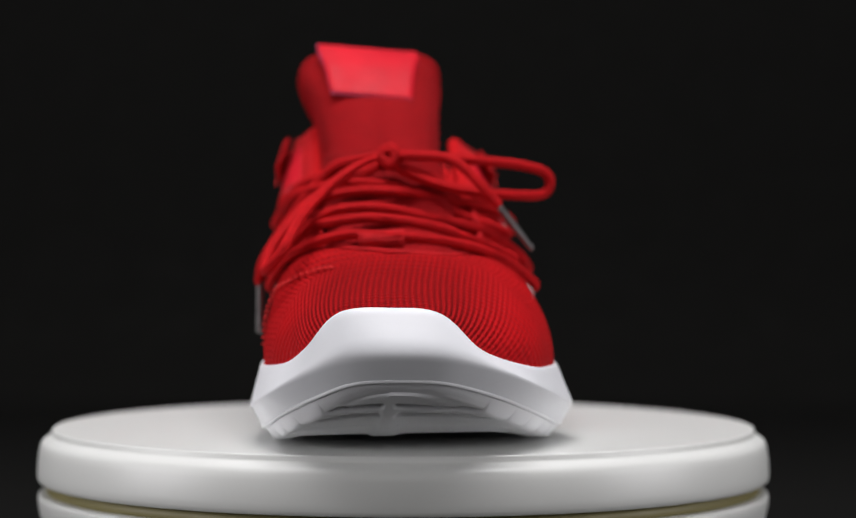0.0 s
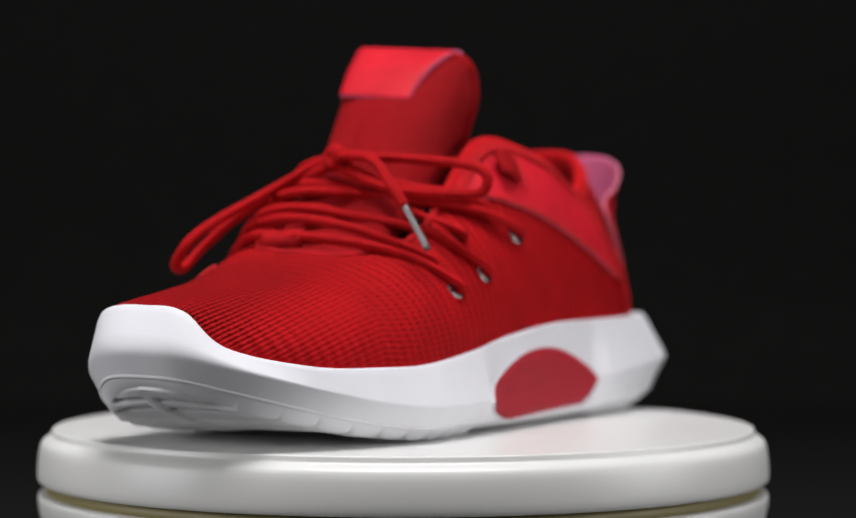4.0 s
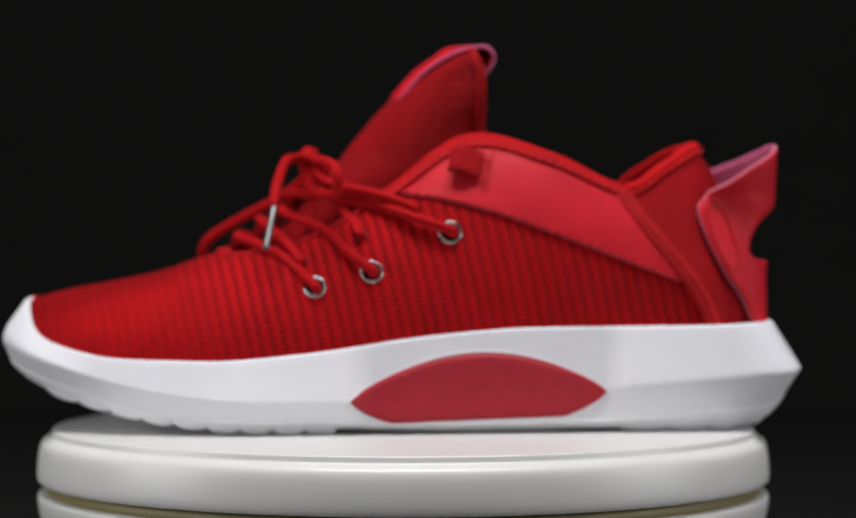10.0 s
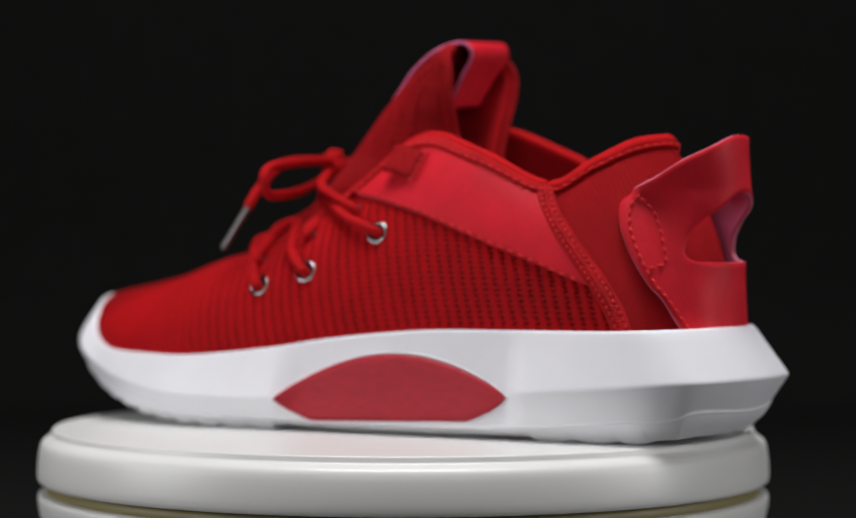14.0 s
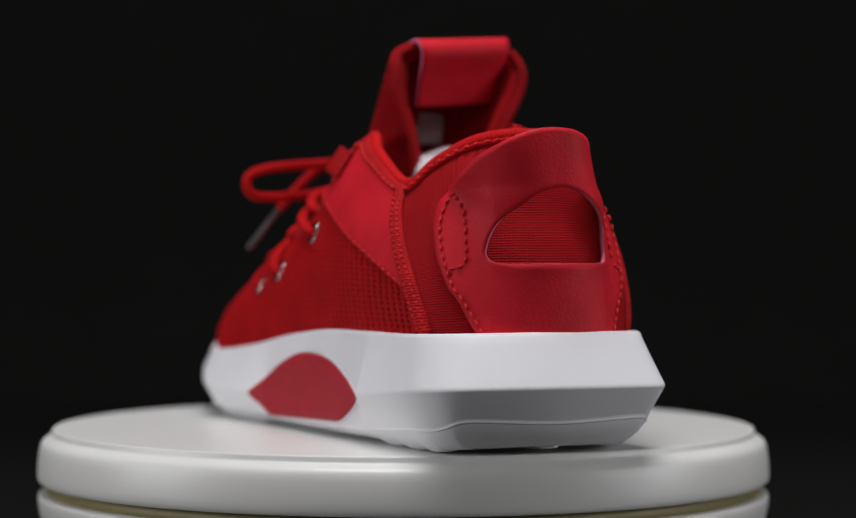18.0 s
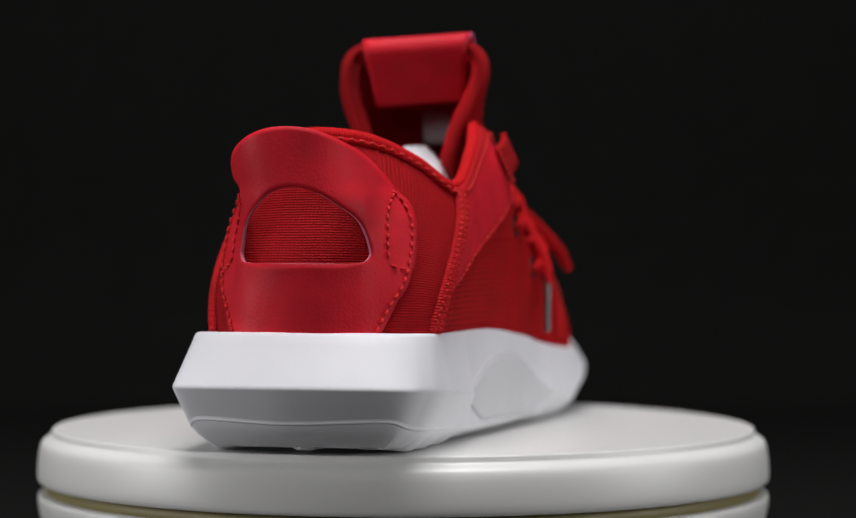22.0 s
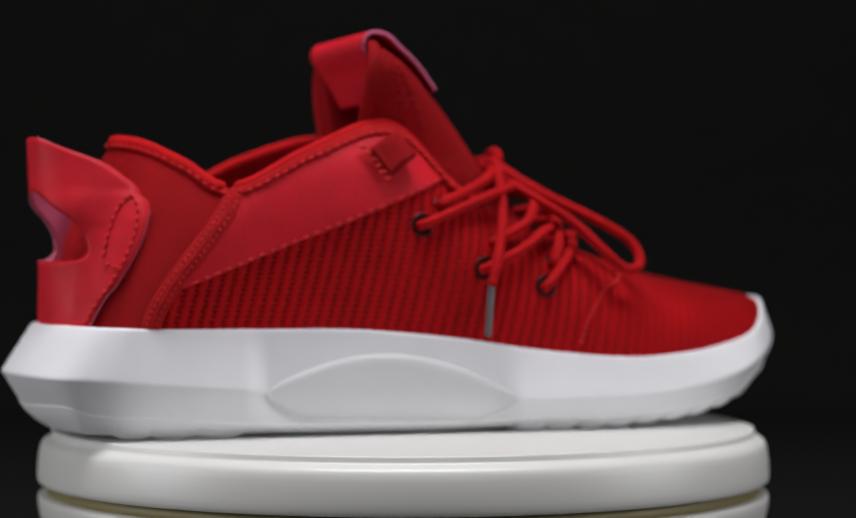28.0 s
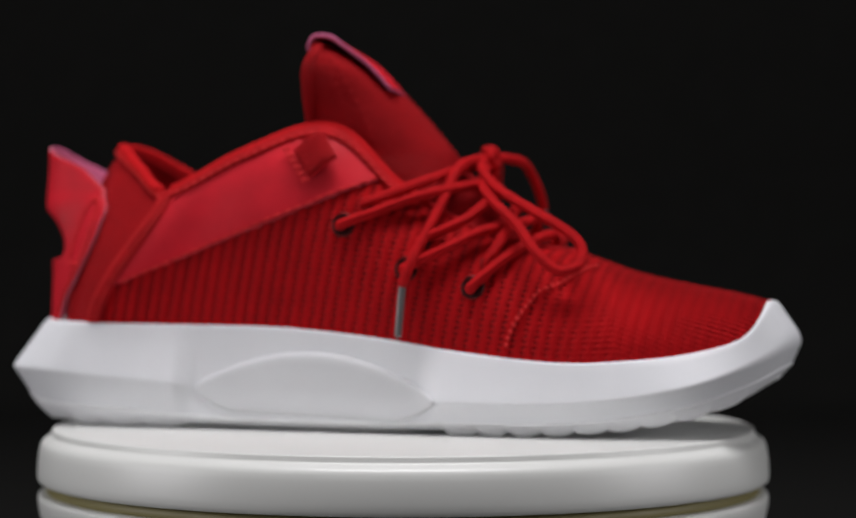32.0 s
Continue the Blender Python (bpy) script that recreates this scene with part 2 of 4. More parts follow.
def tube(points, radius, n=None, ring=10, closed=False, flat=1.0):
    """The grid of a tube round a smooth curve through the points, with rounded ends."""
    p = np.array(points, float)
    n = n or 12 * len(p)
    c = spline(p, n, closed)
    t = np.gradient(c, axis=0)
    if closed:
        t = np.roll(c, -1, 0) - np.roll(c, 1, 0)
    t /= np.maximum(np.linalg.norm(t, axis=1, keepdims=True), 1e-9)
    up = np.array([0.13, 0.21, 0.97])
    x = np.cross(t, up)
    x /= np.maximum(np.linalg.norm(x, axis=1, keepdims=True), 1e-9)
    y = np.cross(x, t)
    r = np.full(n, radius)
    if not closed:
        r[0] = r[-1] = radius * 0.35
        r[1] = r[-2] = radius * 0.85
    ang = np.linspace(0, 2 * np.pi, ring, endpoint=False)
    P = c[:, None] + r[:, None, None] * (np.cos(ang)[None, :, None] * x[:, None] + flat * np.sin(ang)[None, :, None] * y[:, None])
    return P


def lathe(profile, n=128):
    """The grid of a turned body: profile rows are radius, height."""
    p = np.array(profile, float)
    a = np.linspace(0, 2 * np.pi, n, endpoint=False)
    return np.stack([p[None, :, 0] * np.cos(a)[:, None], p[None, :, 0] * np.sin(a)[:, None], np.broadcast_to(p[None, :, 1], (n, len(p)))], 2)


def ribbed(P, height=0.00008):
    """The grid P, its normals and the drop of soft leaning ribs, in step with the knit's material."""
    n = np.nan_to_num(normals(P))
    return P, n, height * (np.cos((rib_length(P) / RIB - 0.5) * 2 * np.pi) - 1)[..., None]


def dashes(name, path, nrm, parent, length=0.0024, gap=0.0014, radius=0.00035, material=None, proud=0.0001, label=""):
    """Sewing stitches along a path: small rounded bars, lying on the surface whose normals are given."""
    path, nrm = np.asarray(path), np.asarray(nrm)
    s = np.concatenate([[0], np.cumsum(np.linalg.norm(np.diff(path, axis=0), axis=1))])
    verts, faces = [], []
    at = lambda q: (np.array([np.interp(q, s, path[:, k]) for k in range(3)]), np.array([np.interp(q, s, nrm[:, k]) for k in range(3)]))
    q = gap
    while q + length < s[-1]:
        (a, n), (b, _) = at(q), at(q + length)
        d = (b - a) / max(np.linalg.norm(b - a), 1e-9)
        w = np.cross(n, d)
        base = len(verts)
        for f, k in ((0.0, 0.45), (0.2, 1.0), (0.8, 1.0), (1.0, 0.45)):
            c = a + (b - a) * f + n * (proud + (radius * 0.6 if 0 < f < 1 else -radius * 0.5))
            for ca, sa in ((1, 0), (0.5, 0.85), (-0.5, 0.85), (-1, 0), (-0.5, -0.85), (0.5, -0.85)):
                verts.append(tuple(c + radius * k * (w * ca + n * sa)))
        for r in range(3):
            for j in range(6):
                faces.append([base + r * 6 + j, base + r * 6 + (j + 1) % 6, base + (r + 1) * 6 + (j + 1) % 6, base + (r + 1) * 6 + j])
        faces += [[base + j for j in range(5, -1, -1)], [base + 18 + j for j in range(6)]]
        q += length + gap
    me = bpy.data.meshes.new(name)
    me.from_pydata(verts, [], faces)
    me.polygons.foreach_set("use_smooth", np.ones(len(faces), bool))
    ob = mesh_part(name, me, material or STITCH, parent, label)
    ob["kind"] = "stuff"
    return ob


# ---- setting ----


def box(name, lo, hi, material, bevel=0.0):
    bm = bmesh.new()
    bmesh.ops.create_cube(bm, size=1)
    lo, hi = Vector(lo), Vector(hi)
    for v in bm.verts:
        v.co = Vector((lo[k] + (v.co[k] + 0.5) * (hi[k] - lo[k]) for k in range(3)))
    if bevel:
        bmesh.ops.bevel(bm, geom=bm.edges[:], offset=bevel, segments=3, affect="EDGES")
    me = bpy.data.meshes.new(name)
    bm.to_mesh(me)
    bm.free()
    me.materials.append(material)
    return new(name, me)


TABLE_Z = -0.062
tagged(box("floor", (-2.0, -2.5, -0.90), (2.0, 1.6, -0.80), DARK), "dark studio floor", kind="structure")
tagged(box("wall_back", (-2.0, 1.6, -0.90), (2.0, 1.7, 1.9), DARK), "dark studio wall behind the backdrop", kind="structure")
tagged(box("wall_front", (-2.0, -2.6, -0.90), (2.0, -2.5, 1.9), DARK), "dark studio wall", kind="structure")
tagged(box("wall_left", (-2.1, -2.6, -0.90), (-2.0, 1.7, 1.9), DARK), "dark studio side wall", kind="structure")
tagged(box("wall_right", (2.0, -2.6, -0.90), (2.1, 1.7, 1.9), DARK), "dark studio side wall", kind="structure")
tagged(box("ceiling", (-2.1, -2.6, 1.9), (2.1, 1.7, 2.0), DARK), "dark studio ceiling", kind="structure")


def table():
    """A plain dark table, hidden under the cloth."""
    top = TABLE_Z - 0.002
    base = new("table")
    tagged(base, "dark wooden table covered by black cloth", "table")
    board = box("tabletop", (-0.9, -0.55, top - 0.035), (0.9, 0.95, top), DARK, 0.006)
    board.parent = base
    for x in (-0.86, 0.80):
        for y in (-0.51, 0.85):
            leg = box("leg", (x, y, -0.80), (x + 0.06, y + 0.06, top - 0.034), DARK, 0.004)
            leg.parent = base


table()

# backdrop: one black sheet hanging behind and lying under the turntable
prof = [(0.95, 1.30), (0.95, 0.8), (0.95, 0.3), (0.945, 0.05), (0.90, -0.035), (0.82, TABLE_Z), (0.5, TABLE_Z), (0.0, TABLE_Z), (-0.5, TABLE_Z)]
c = spline(prof, 90)
xs = np.linspace(-0.85, 0.85, 60)
wav = 0.004 * np.sin(xs * 23)[:, None] * smooth(0.0, 0.8, c[:, 1])[None, :]
P = np.stack([np.broadcast_to(xs[:, None], (60, 90)), c[None, :, 0] + wav - 0.004, np.broadcast_to(np.maximum(c[:, 1], TABLE_Z)[None], (60, 90))], 2)
ob = mesh_part("backdrop", grid_mesh("backdrop", P), BLACK, None)
tagged(ob, "black cloth backdrop draped behind and under the turntable", kind="structure")

# ---- turntable ----


def turntable():
    base = new("turntable")
    base.matrix_world = pose(0.0007, 0, 0)
    wide = lambda rows: [(1.005 * r, h) for r, h in rows]
    tagged(base, "round ivory plastic turntable with a turning plate, on black cloth", "turntable")
    z = TABLE_Z + 0.001
    prof = [(0.0, z), (0.112, z), (0.118, z + 0.002), (0.1295, z + 0.014), (0.1322, -0.0330), (0.1334, -0.0275), (0.1336, -0.0250), (0.1334, -0.0238), (0.1326, -0.0231), (0.1305, -0.0228), (0.125, -0.0228), (0.0, -0.0228)]
    mesh_part("housing", grid_mesh("housing", lathe(wide(prof), 192), closed_u=True), PLASTIC, base)
    neck = [(0.0, -0.0232), (0.1300, -0.0232), (0.1305, -0.0222), (0.1305, -0.0192), (0.0, -0.0192)]
    mesh_part("bearing_ring", grid_mesh("bearing_ring", lathe(wide(neck), 192), closed_u=True), OLIVE, base, "olive plastic ring in the gap under the plate")
    rim = [(0.0, -0.0191), (0.1308, -0.0191), (0.1329, -0.0189), (0.1336, -0.0183), (0.1338, -0.0172), (0.1338, -0.0150), (0.1335, -0.0110), (0.1331, -0.0078), (0.1327, -0.0058), (0.1322, -0.0047), (0.1315, -0.0040), (0.1308, -0.0035), (0.1300, -0.0030),
           (0.1293, -0.0026), (0.1288, -0.0022), (0.1286, -0.0017), (0.1285, -0.0007), (0.1283, -0.0002), (0.1279, 0.0), (0.1275, 0.0), (0.10, 0.0), (0.05, 0.0), (0.0, 0.0)]
    return mesh_part("turning_plate", grid_mesh("turning_plate", lathe(wide(rim), 256), closed_u=True), PLASTIC, base, "glossy ivory turning plate")


PLATE = turntable()

# ---- sneaker: shape ----
# Half outlines run from the toe's tip to the heel's middle in the same fourteen stations.
# x to the toe, y to the shoe's left, z up from the plate.
RIDGE = {
    1: [(.1475, -.012), (.1458, .0058), (.1322, .0240), (.1095, .0392), (.086, .0490), (.062, .0545), (.030, .0528), (.000, .0512), (-.035, .0500), (-.070, .0500), (-.105, .0494), (-.1266, .0482), (-.1402, .0388), (-.1475, .007)],
    -1: [(.1475, -.012), (.1440, -.0285), (.1328, -.0415), (.1138, -.0520), (.089, -.0560), (.063, -.0572), (.030, -.0540), (.000, -.0500), (-.035, -.0455), (-.070, -.0425), (-.105, -.0402), (-.1266, -.0376), (-.1418, -.0280), (-.1475, .007)],
}
RIDGE_Z = [.034, .0325, .0265, .0195, .0145, .0122, .0118, .0125, .0140, .0165, .0190, .0210, .0218, .0222]
TOP = {
    1: [(.1375, -.014, .0475), (.1380, .002, .0455), (.1322, .0150, .0340), (.1105, .0345, .0276), (.083, .0448, .0264), (.062, .0486, .0266), (.030, .0475, .0298), (.000, .0458, .0342), (-.035, .0445, .0374), (-.070, .0440, .0380), (-.103, .0438, .0383), (-.1185, .0424, .0388), (-.1305, .0330, .0392), (-.1365, .007, .0395)],
    -1: [(.1375, -.014, .0475), (.1368, -.031, .0460), (.1288, -.0405, .0352), (.110, -.0458, .0296), (.086, -.0515, .0270), (.063, -.0535, .0266), (.030, -.0490, .0298), (.000, -.0450, .0342), (-.035, -.0405, .0374), (-.070, -.0375, .0380), (-.103, -.0360, .0383), (-.1185, -.0342, .0388), (-.1305, -.0225, .0392), (-.1365, .007, .0395)],
}
RIM_Z = [.0250, .0240, .0190, .0125, .0075, .0052, .0048, .0045, .0045, .0055, .0080, .0094, .0126, .0118]
BOTTOM_Z = [.0208, .0192, .0140, .0086, .0048, .0028, .0020, .0010, .0010, .0014, .0016, .0020, .0026, .0030]
RIM_IN = [.004, .004, .004, .004, .004, .004, .004, .0035, .0035, .004, .0045, .0055, .006, .006]
BOTTOM_IN = [.008, .008, .008, .008, .008, .009, .010, .010, .010, .011, .012, .0140, .0145, .015]
COLLAR = {
    1: [(.1350, -.014, .0455), (.1250, -.0135, .0498), (.1060, -.012, .0535), (.0880, -.010, .0575), (.0690, -.007, .0638), (.0575, .0140, .0632), (.0350, .0250, .0690), (.0060, .0230, .0860), (-.0215, .0215, .1048), (-.0500, .0310, .0985), (-.0770, .0315, .0868), (-.0925, .0265, .0945), (-.1030, .0175, .1010), (-.1090, .004, .1030)],
    -1: [(.1350, -.014, .0455), (.1250, -.0135, .0498), (.1060, -.012, .0535), (.0880, -.010, .0575), (.0690, -.007, .0638), (.0575, -.0255, .0660), (.0350, -.0325, .0722), (.0060, -.0320, .0875), (-.0190, -.0315, .1090), (-.0500, -.0360, .1000), (-.0790, -.0355, .0860), (-.0935, -.0245, .0945), (-.1030, -.0115, .1010), (-.1090, .004, .1030)],
}
LAST = 13.0


def half(table, side, u):
    """A half outline at stations u, smooth through the toe's tip and the heel's middle."""
    a, b = (table[1], table[-1]) if isinstance(table, dict) else ([(v,) for v in table],) * 2
    whole = list(a) + list(b)[-2:0:-1]
    s = np.asarray(u, float) if side > 0 else (len(whole) - np.asarray(u, float)) % len(whole)
    return along(whole, s, closed=True)



def sole_rows(side, u):
    """The sole's wall at stations u: rows from the bottom's edge over the rim line and the ridge to the lip."""
    r = half(RIDGE, side, u)
    e = 0.25
    t = half(RIDGE, side, np.clip(u + e, 0, LAST)) - half(RIDGE, side, np.clip(u - e, 0, LAST))
    n = np.stack([-t[:, 1], t[:, 0]], 1) * -side
    n[u < e] = n[u < e] * (u[u < e] / e)[:, None] + np.array([0.03, 0]) * (1 - u[u < e] / e)[:, None]
    k = (LAST - u[u > LAST - e]) / e
    n[u > LAST - e] = n[u > LAST - e] * k[:, None] + np.array([-0.03, 0]) * (1 - k)[:, None]
    n /= np.maximum(np.linalg.norm(n, axis=1, keepdims=True), 1e-9)
    z = lambda v: half(v, side, u)[:, 0]
    scoop = smooth(6.15, 6.55, u) * (1 - smooth(8.92, 9.20, u))
    up = np.ones((len(u), 1))
    ridge = np.column_stack([r - n * (0.0046 * scoop)[:, None], z(RIDGE_Z)])
    rim = np.column_stack([r - n * z(RIM_IN)[:, None], z(RIM_Z)])
    bot = np.column_stack([r - n * z(BOTTOM_IN)[:, None], z(BOTTOM_Z)])
    top = half(TOP, side, u)
    lip = top - np.column_stack([n * 0.005, 0.002 * up])
    return bot, rim, ridge, top, lip, n


def sole_point(side, u, w):
    """A point of the midsole's wall: w from 0 at the rim line over 0.45 at the ridge to 1 at the top edge."""
    u, w = np.broadcast_arrays(np.atleast_1d(np.asarray(u, float)), np.asarray(w, float))
    _, rim, ridge, top, _, _ = sole_rows(side, u)
    w = w[:, None]
    return np.where(w < 0.45, rim + (ridge - rim) * w / 0.45, ridge + (top - ridge) * (w - 0.45) / 0.55)


def upper_grid(side, u, v):
    """The upper's outer skin over stations u and heights v (0 at the sole, 1 at the collar or the middle of the vamp)."""
    b = half(TOP, side, u)
    t = half(COLLAR, side, u)
    t = np.where((u <= 4)[:, None], (t + half(COLLAR, -side, u)) / 2, t)
    _, _, _, _, _, n = sole_rows(side, u)
    out = np.column_stack([n, np.zeros(len(u))])
    if side > 0:
        inset = 0.0012 + 0.0028 * smooth(8.8, 10.0, u) + 0.0060 * smooth(10.0, 11.0, u) - 0.0033 * smooth(11.6, LAST, u)
    else:
        inset = 0.0012 + 0.0065 * smooth(10.0, 11.2, u) - 0.0010 * smooth(11.6, LAST, u)
    b = b - out * inset[:, None] - np.array([0, 0, 0.002])
    h = (t - b)[:, 2:3]
    up = np.array([[0, 0, 1.0]])
    w = np.linalg.norm((t - b)[:, :2], axis=1)[:, None]
    vamp = (1 - smooth(4.6, 6.6, u))[:, None]
    heel = smooth(9.6, 12.0, u)[:, None]
    flat_out = np.column_stack([np.zeros(len(u)), np.full(len(u), float(side)), np.zeros(len(u))])
    k1 = 0.55 * vamp + 0.38 * (1 - vamp)
    p1 = b + up * h * k1 + out * (0.0035 * (1 - vamp) * (1 - heel) + 0.0015 * vamp + 0.002 * heel)
    p2v = t + flat_out * w * 0.62 - up * h * 0.01
    p2c = t + out * ((0.019 - (0.013 if side < 0 else 0.010) * smooth(8.0, 9.4, u)[:, None]) * (1 - heel) + 0.009 * heel) - up * h * (0.22 * (1 - heel) + 0.14 * heel)
    p2 = p2v * vamp + p2c * (1 - vamp)
    b, p1, p2, t = (q[:, None] for q in (b, p1, p2, t))
    v = np.asarray(v, float)[None, :, None]
    return b * (1 - v) ** 3 + 3 * p1 * v * (1 - v) ** 2 + 3 * p2 * v ** 2 * (1 - v) + t * v ** 3


def leaning(side, lo, hi, n, v):
    """The upper's skin between two stations that may change with the height v."""
    v = np.asarray(v, float)
    at = lambda q, h: q(h) if callable(q) else q
    return np.stack([upper_grid(side, np.linspace(at(lo, h), at(hi, h), n), np.array([h]))[:, 0] for h in v], 1)


def seam_at(v):
    """The station of the seam between knit and heel, which leans back towards the sole."""
    return 10.0 + 0.30 * (1 - v)


_fine_u, _fine_v = np.linspace(3, LAST, 260), np.linspace(0, 1, 140)
_SKIN = {s: upper_grid(s, _fine_u, _fine_v) for s in (1, -1)}
_SKIN_N = {s: normals(_SKIN[s]) * (1 if s < 0 else -1) for s in (1, -1)}
for s in (1, -1):
    if _SKIN_N[s][120, 40, 1] * s < 0:
        _SKIN_N[s] = -_SKIN_N[s]


def on_upper(side, x, z):
    """Point, normal and (u, v) of the upper's skin at x and z."""
    d = (_SKIN[side][:, :, 0] - x) ** 2 + (_SKIN[side][:, :, 2] - z) ** 2
    i, j = np.unravel_index(d.argmin(), d.shape)
    p, n = _SKIN[side][i, j], _SKIN_N[side][i, j]
    i2, j2 = min(max(i, 1), d.shape[0] - 2), min(max(j, 1), d.shape[1] - 2)
    a = (_SKIN[side][i2 + 1, j2] - _SKIN[side][i2 - 1, j2]) / 2
    b = (_SKIN[side][i2, j2 + 1] - _SKIN[side][i2, j2 - 1]) / 2
    m = np.array([[a[0], b[0]], [a[2], b[2]]])
    try:
        f = np.clip(np.linalg.solve(m, np.array([x - p[0], z - p[2]])), -1.2, 1.2)
    except np.linalg.LinAlgError:
        f = np.zeros(2)
    return p + a * f[0] + b * f[1], n, (_fine_u[i], _fine_v[j])


def lay(side, xz, lift):
    """Points and normals on the upper for rows of x, z, lifted off its skin."""
    got = [on_upper(side, x, z)[:2] for x, z in xz]
    p, n = np.array([g[0] for g in got]), np.array([g[1] for g in got])
    for _ in range(2):
        p[1:-1] = (p[:-2] + 2 * p[1:-1] + p[2:]) / 4
        n[1:-1] = (n[:-2] + 2 * n[1:-1] + n[2:]) / 4
    return p + n * lift, n


# ---- sneaker: parts ----
core_of_shoe = (-0.02, -0.002, 0.045)
SHOE = new("sneaker")
tagged(SHOE, "red knit low-top sneaker with white foam sole on a turning plate", "sneaker")


def lug_drop(x, side):
    """How far the tread's rounded lugs hang below the outsole at x: nine or so across the ball, three under the heel."""
    ball = np.where(side > 0, (x - 0.0270) / 0.01135, (x - 0.0250) / 0.0115)
    heel = np.interp(x, [-.1179, -.1068, -.0910, -.0747], [0, 1, 2, 3])
    front = np.abs(np.sin(np.pi * ball)) ** 0.32 * ((ball > 0) & (ball < 9)) * (0.0023 - 0.0007 * smooth(0.085, 0.12, x))
    back = np.abs(np.sin(np.pi * heel)) ** 0.35 * 0.0013
    return front + back


def sole():
    u = np.concatenate([np.linspace(0, 1.4, 40), np.linspace(1.4, 11, 460)[1:], np.linspace(11, LAST, 60)[1:]])
    both = [sole_rows(1, u), sole_rows(-1, u)]
    loop = lambda k: np.concatenate([both[0][k], both[1][k][-2:0:-1]])
    bot, rim, ridge, top, lip = (loop(k) for k in range(5))
    # midsole wall: rim line, rounded ridge, top edge, lip
    uu = np.concatenate([u, u[-2:0:-1]])
    soft = (0.07 + 0.27 * (1 - smooth(0.4, 3.2, uu)) + 0.12 * smooth(5.9, 6.6, uu) * (1 - smooth(8.6, 9.2, uu)))[:, None]
    rows = [rim, rim + (ridge - rim) * 0.4 * (1 - soft)]
    lo, hi = ridge + (rim - ridge) * soft, ridge + (top - ridge) * soft
    for f in (0.0, 0.12, 0.3, 0.5, 0.7, 0.88, 1.0):
        rows.append(lo * (1 - f) ** 2 + 2 * ridge * f * (1 - f) + hi * f ** 2)
    for f in (0.25, 0.5, 0.75, 0.92):
        rows.append(hi + (top - hi) * f)
    edge = top.copy()
    edge[:, 2] -= 0.0004
    rows += [edge, top + (lip - top) * 0.25 + np.array([0, 0, 0.0004]), lip, lip - np.array([0, 0, 0.004])]
    mesh_part("midsole", grid_mesh("midsole", np.stack(rows, 1), closed_u=True), EVA, SHOE, "white foam midsole with a sharp side ridge")
    # outsole: from just inside the rim line round to the bottom
    shelf = rim + (bot - rim) * 0.015
    shelf[:, 2] -= 0.0002
    r2 = [rim - (rim - bot) * np.array([0.012, 0.012, -0.02]), shelf]
    side_of = np.concatenate([np.ones(len(u)), -np.ones(len(u) - 2)])
    drop = lug_drop(bot[:, 0], side_of)
    lower = lambda q, k: np.column_stack([q[:, :2], np.maximum(q[:, 2] - drop * k, 0.0001)])
    for f, k in ((0.25, 0.0), (0.5, 0.15), (0.72, 0.55), (0.88, 0.85)):
        q = lower(rim + (bot - rim) * f, k)
        q[:, :2] += (rim - bot)[:, :2] * (0.14 + 0.03 * smooth(10.0, 11.5, uu))[:, None] * np.sin(np.pi * f)
        r2.append(q)
    r2.append(lower(bot, 1.0))
    # underside: flat between the lugs, with curved grooves beside a rib along the forefoot's middle
    x = bot[:, 0]
    level = 0.0003 * smooth(0.015, 0.045, x) + 0.0015 * smooth(0.080, 0.100, x) - 0.0012 * smooth(0.105, 0.135, x)
    facing = np.where(side_of > 0, *(np.interp(-x, -b[0][:, 0], b[0][:, 2]) for b in both[::-1]))
    middle = 0.004 - 0.019 * smooth(0.0, 0.10, x)
    for f in (0.05, 0.09, 0.13, 0.20, 0.30, 0.42, 0.56, 0.70, 0.82, 0.86, 0.89, 0.92, 0.96, 1.0):
        k = smooth(0.10, 0.30, f)
        q = lower(bot, 1 - k)
        q[:, 1] = bot[:, 1] * (1 - f) + middle * f
        cut = sum(deep * (1 - smooth(0.0009, 0.0018, np.abs(x + 0.004 * (1 - f) ** 2 - at))) for at, deep in ((0.1335, 0.0026), (0.1272, 0.0026), (0.1160, 0.0008)))
        cut = cut * smooth(0.05, 0.13, f) * (1 - smooth(0.86, 0.92, f))
        q[:, 2] += (facing - bot[:, 2]) * 0.5 * smooth(0.2, 1.0, f)
        q[:, 2] = np.maximum(q[:, 2] - (level + 0.0008 * smooth(0.86, 0.92, f) * (1 - smooth(0.126, 0.136, x))) * k + cut, 0.0001)
        r2.append(q)
    global OUTSOLE
    OUTSOLE = mesh_part("outsole", grid_mesh("outsole", np.stack(r2, 1), closed_u=True, flip=True), OUT, SHOE, "white rubber outsole")
    # thin bead where the outsole meets the foam, round the toe and round the heel
    for lo, hi in ((-1, 5.6), (9.3, LAST + 1)):
        a, b = (((0.90 * h[1] + 0.10 * h[0])[(u > lo) & (u < hi)])[::4] for h in both)
        line = np.concatenate([b[:0:-1], a]) if lo < 0 else np.concatenate([a, b[-2::-1]])
        mesh_part("outsole_rim", grid_mesh("outsole_rim", tube(line, 0.0007, 300, 8), closed_v=True), OUT, OUTSOLE)
    # insole board, seen through the collar
    mesh_part("insole", grid_mesh("insole", np.stack([lip - np.array([0, 0, 0.004]), lip * np.array([1, 0.05, 1]) - np.array([0, 0, 0.004])], 1), closed_u=True), LINING, SHOE)
    return u


sole()


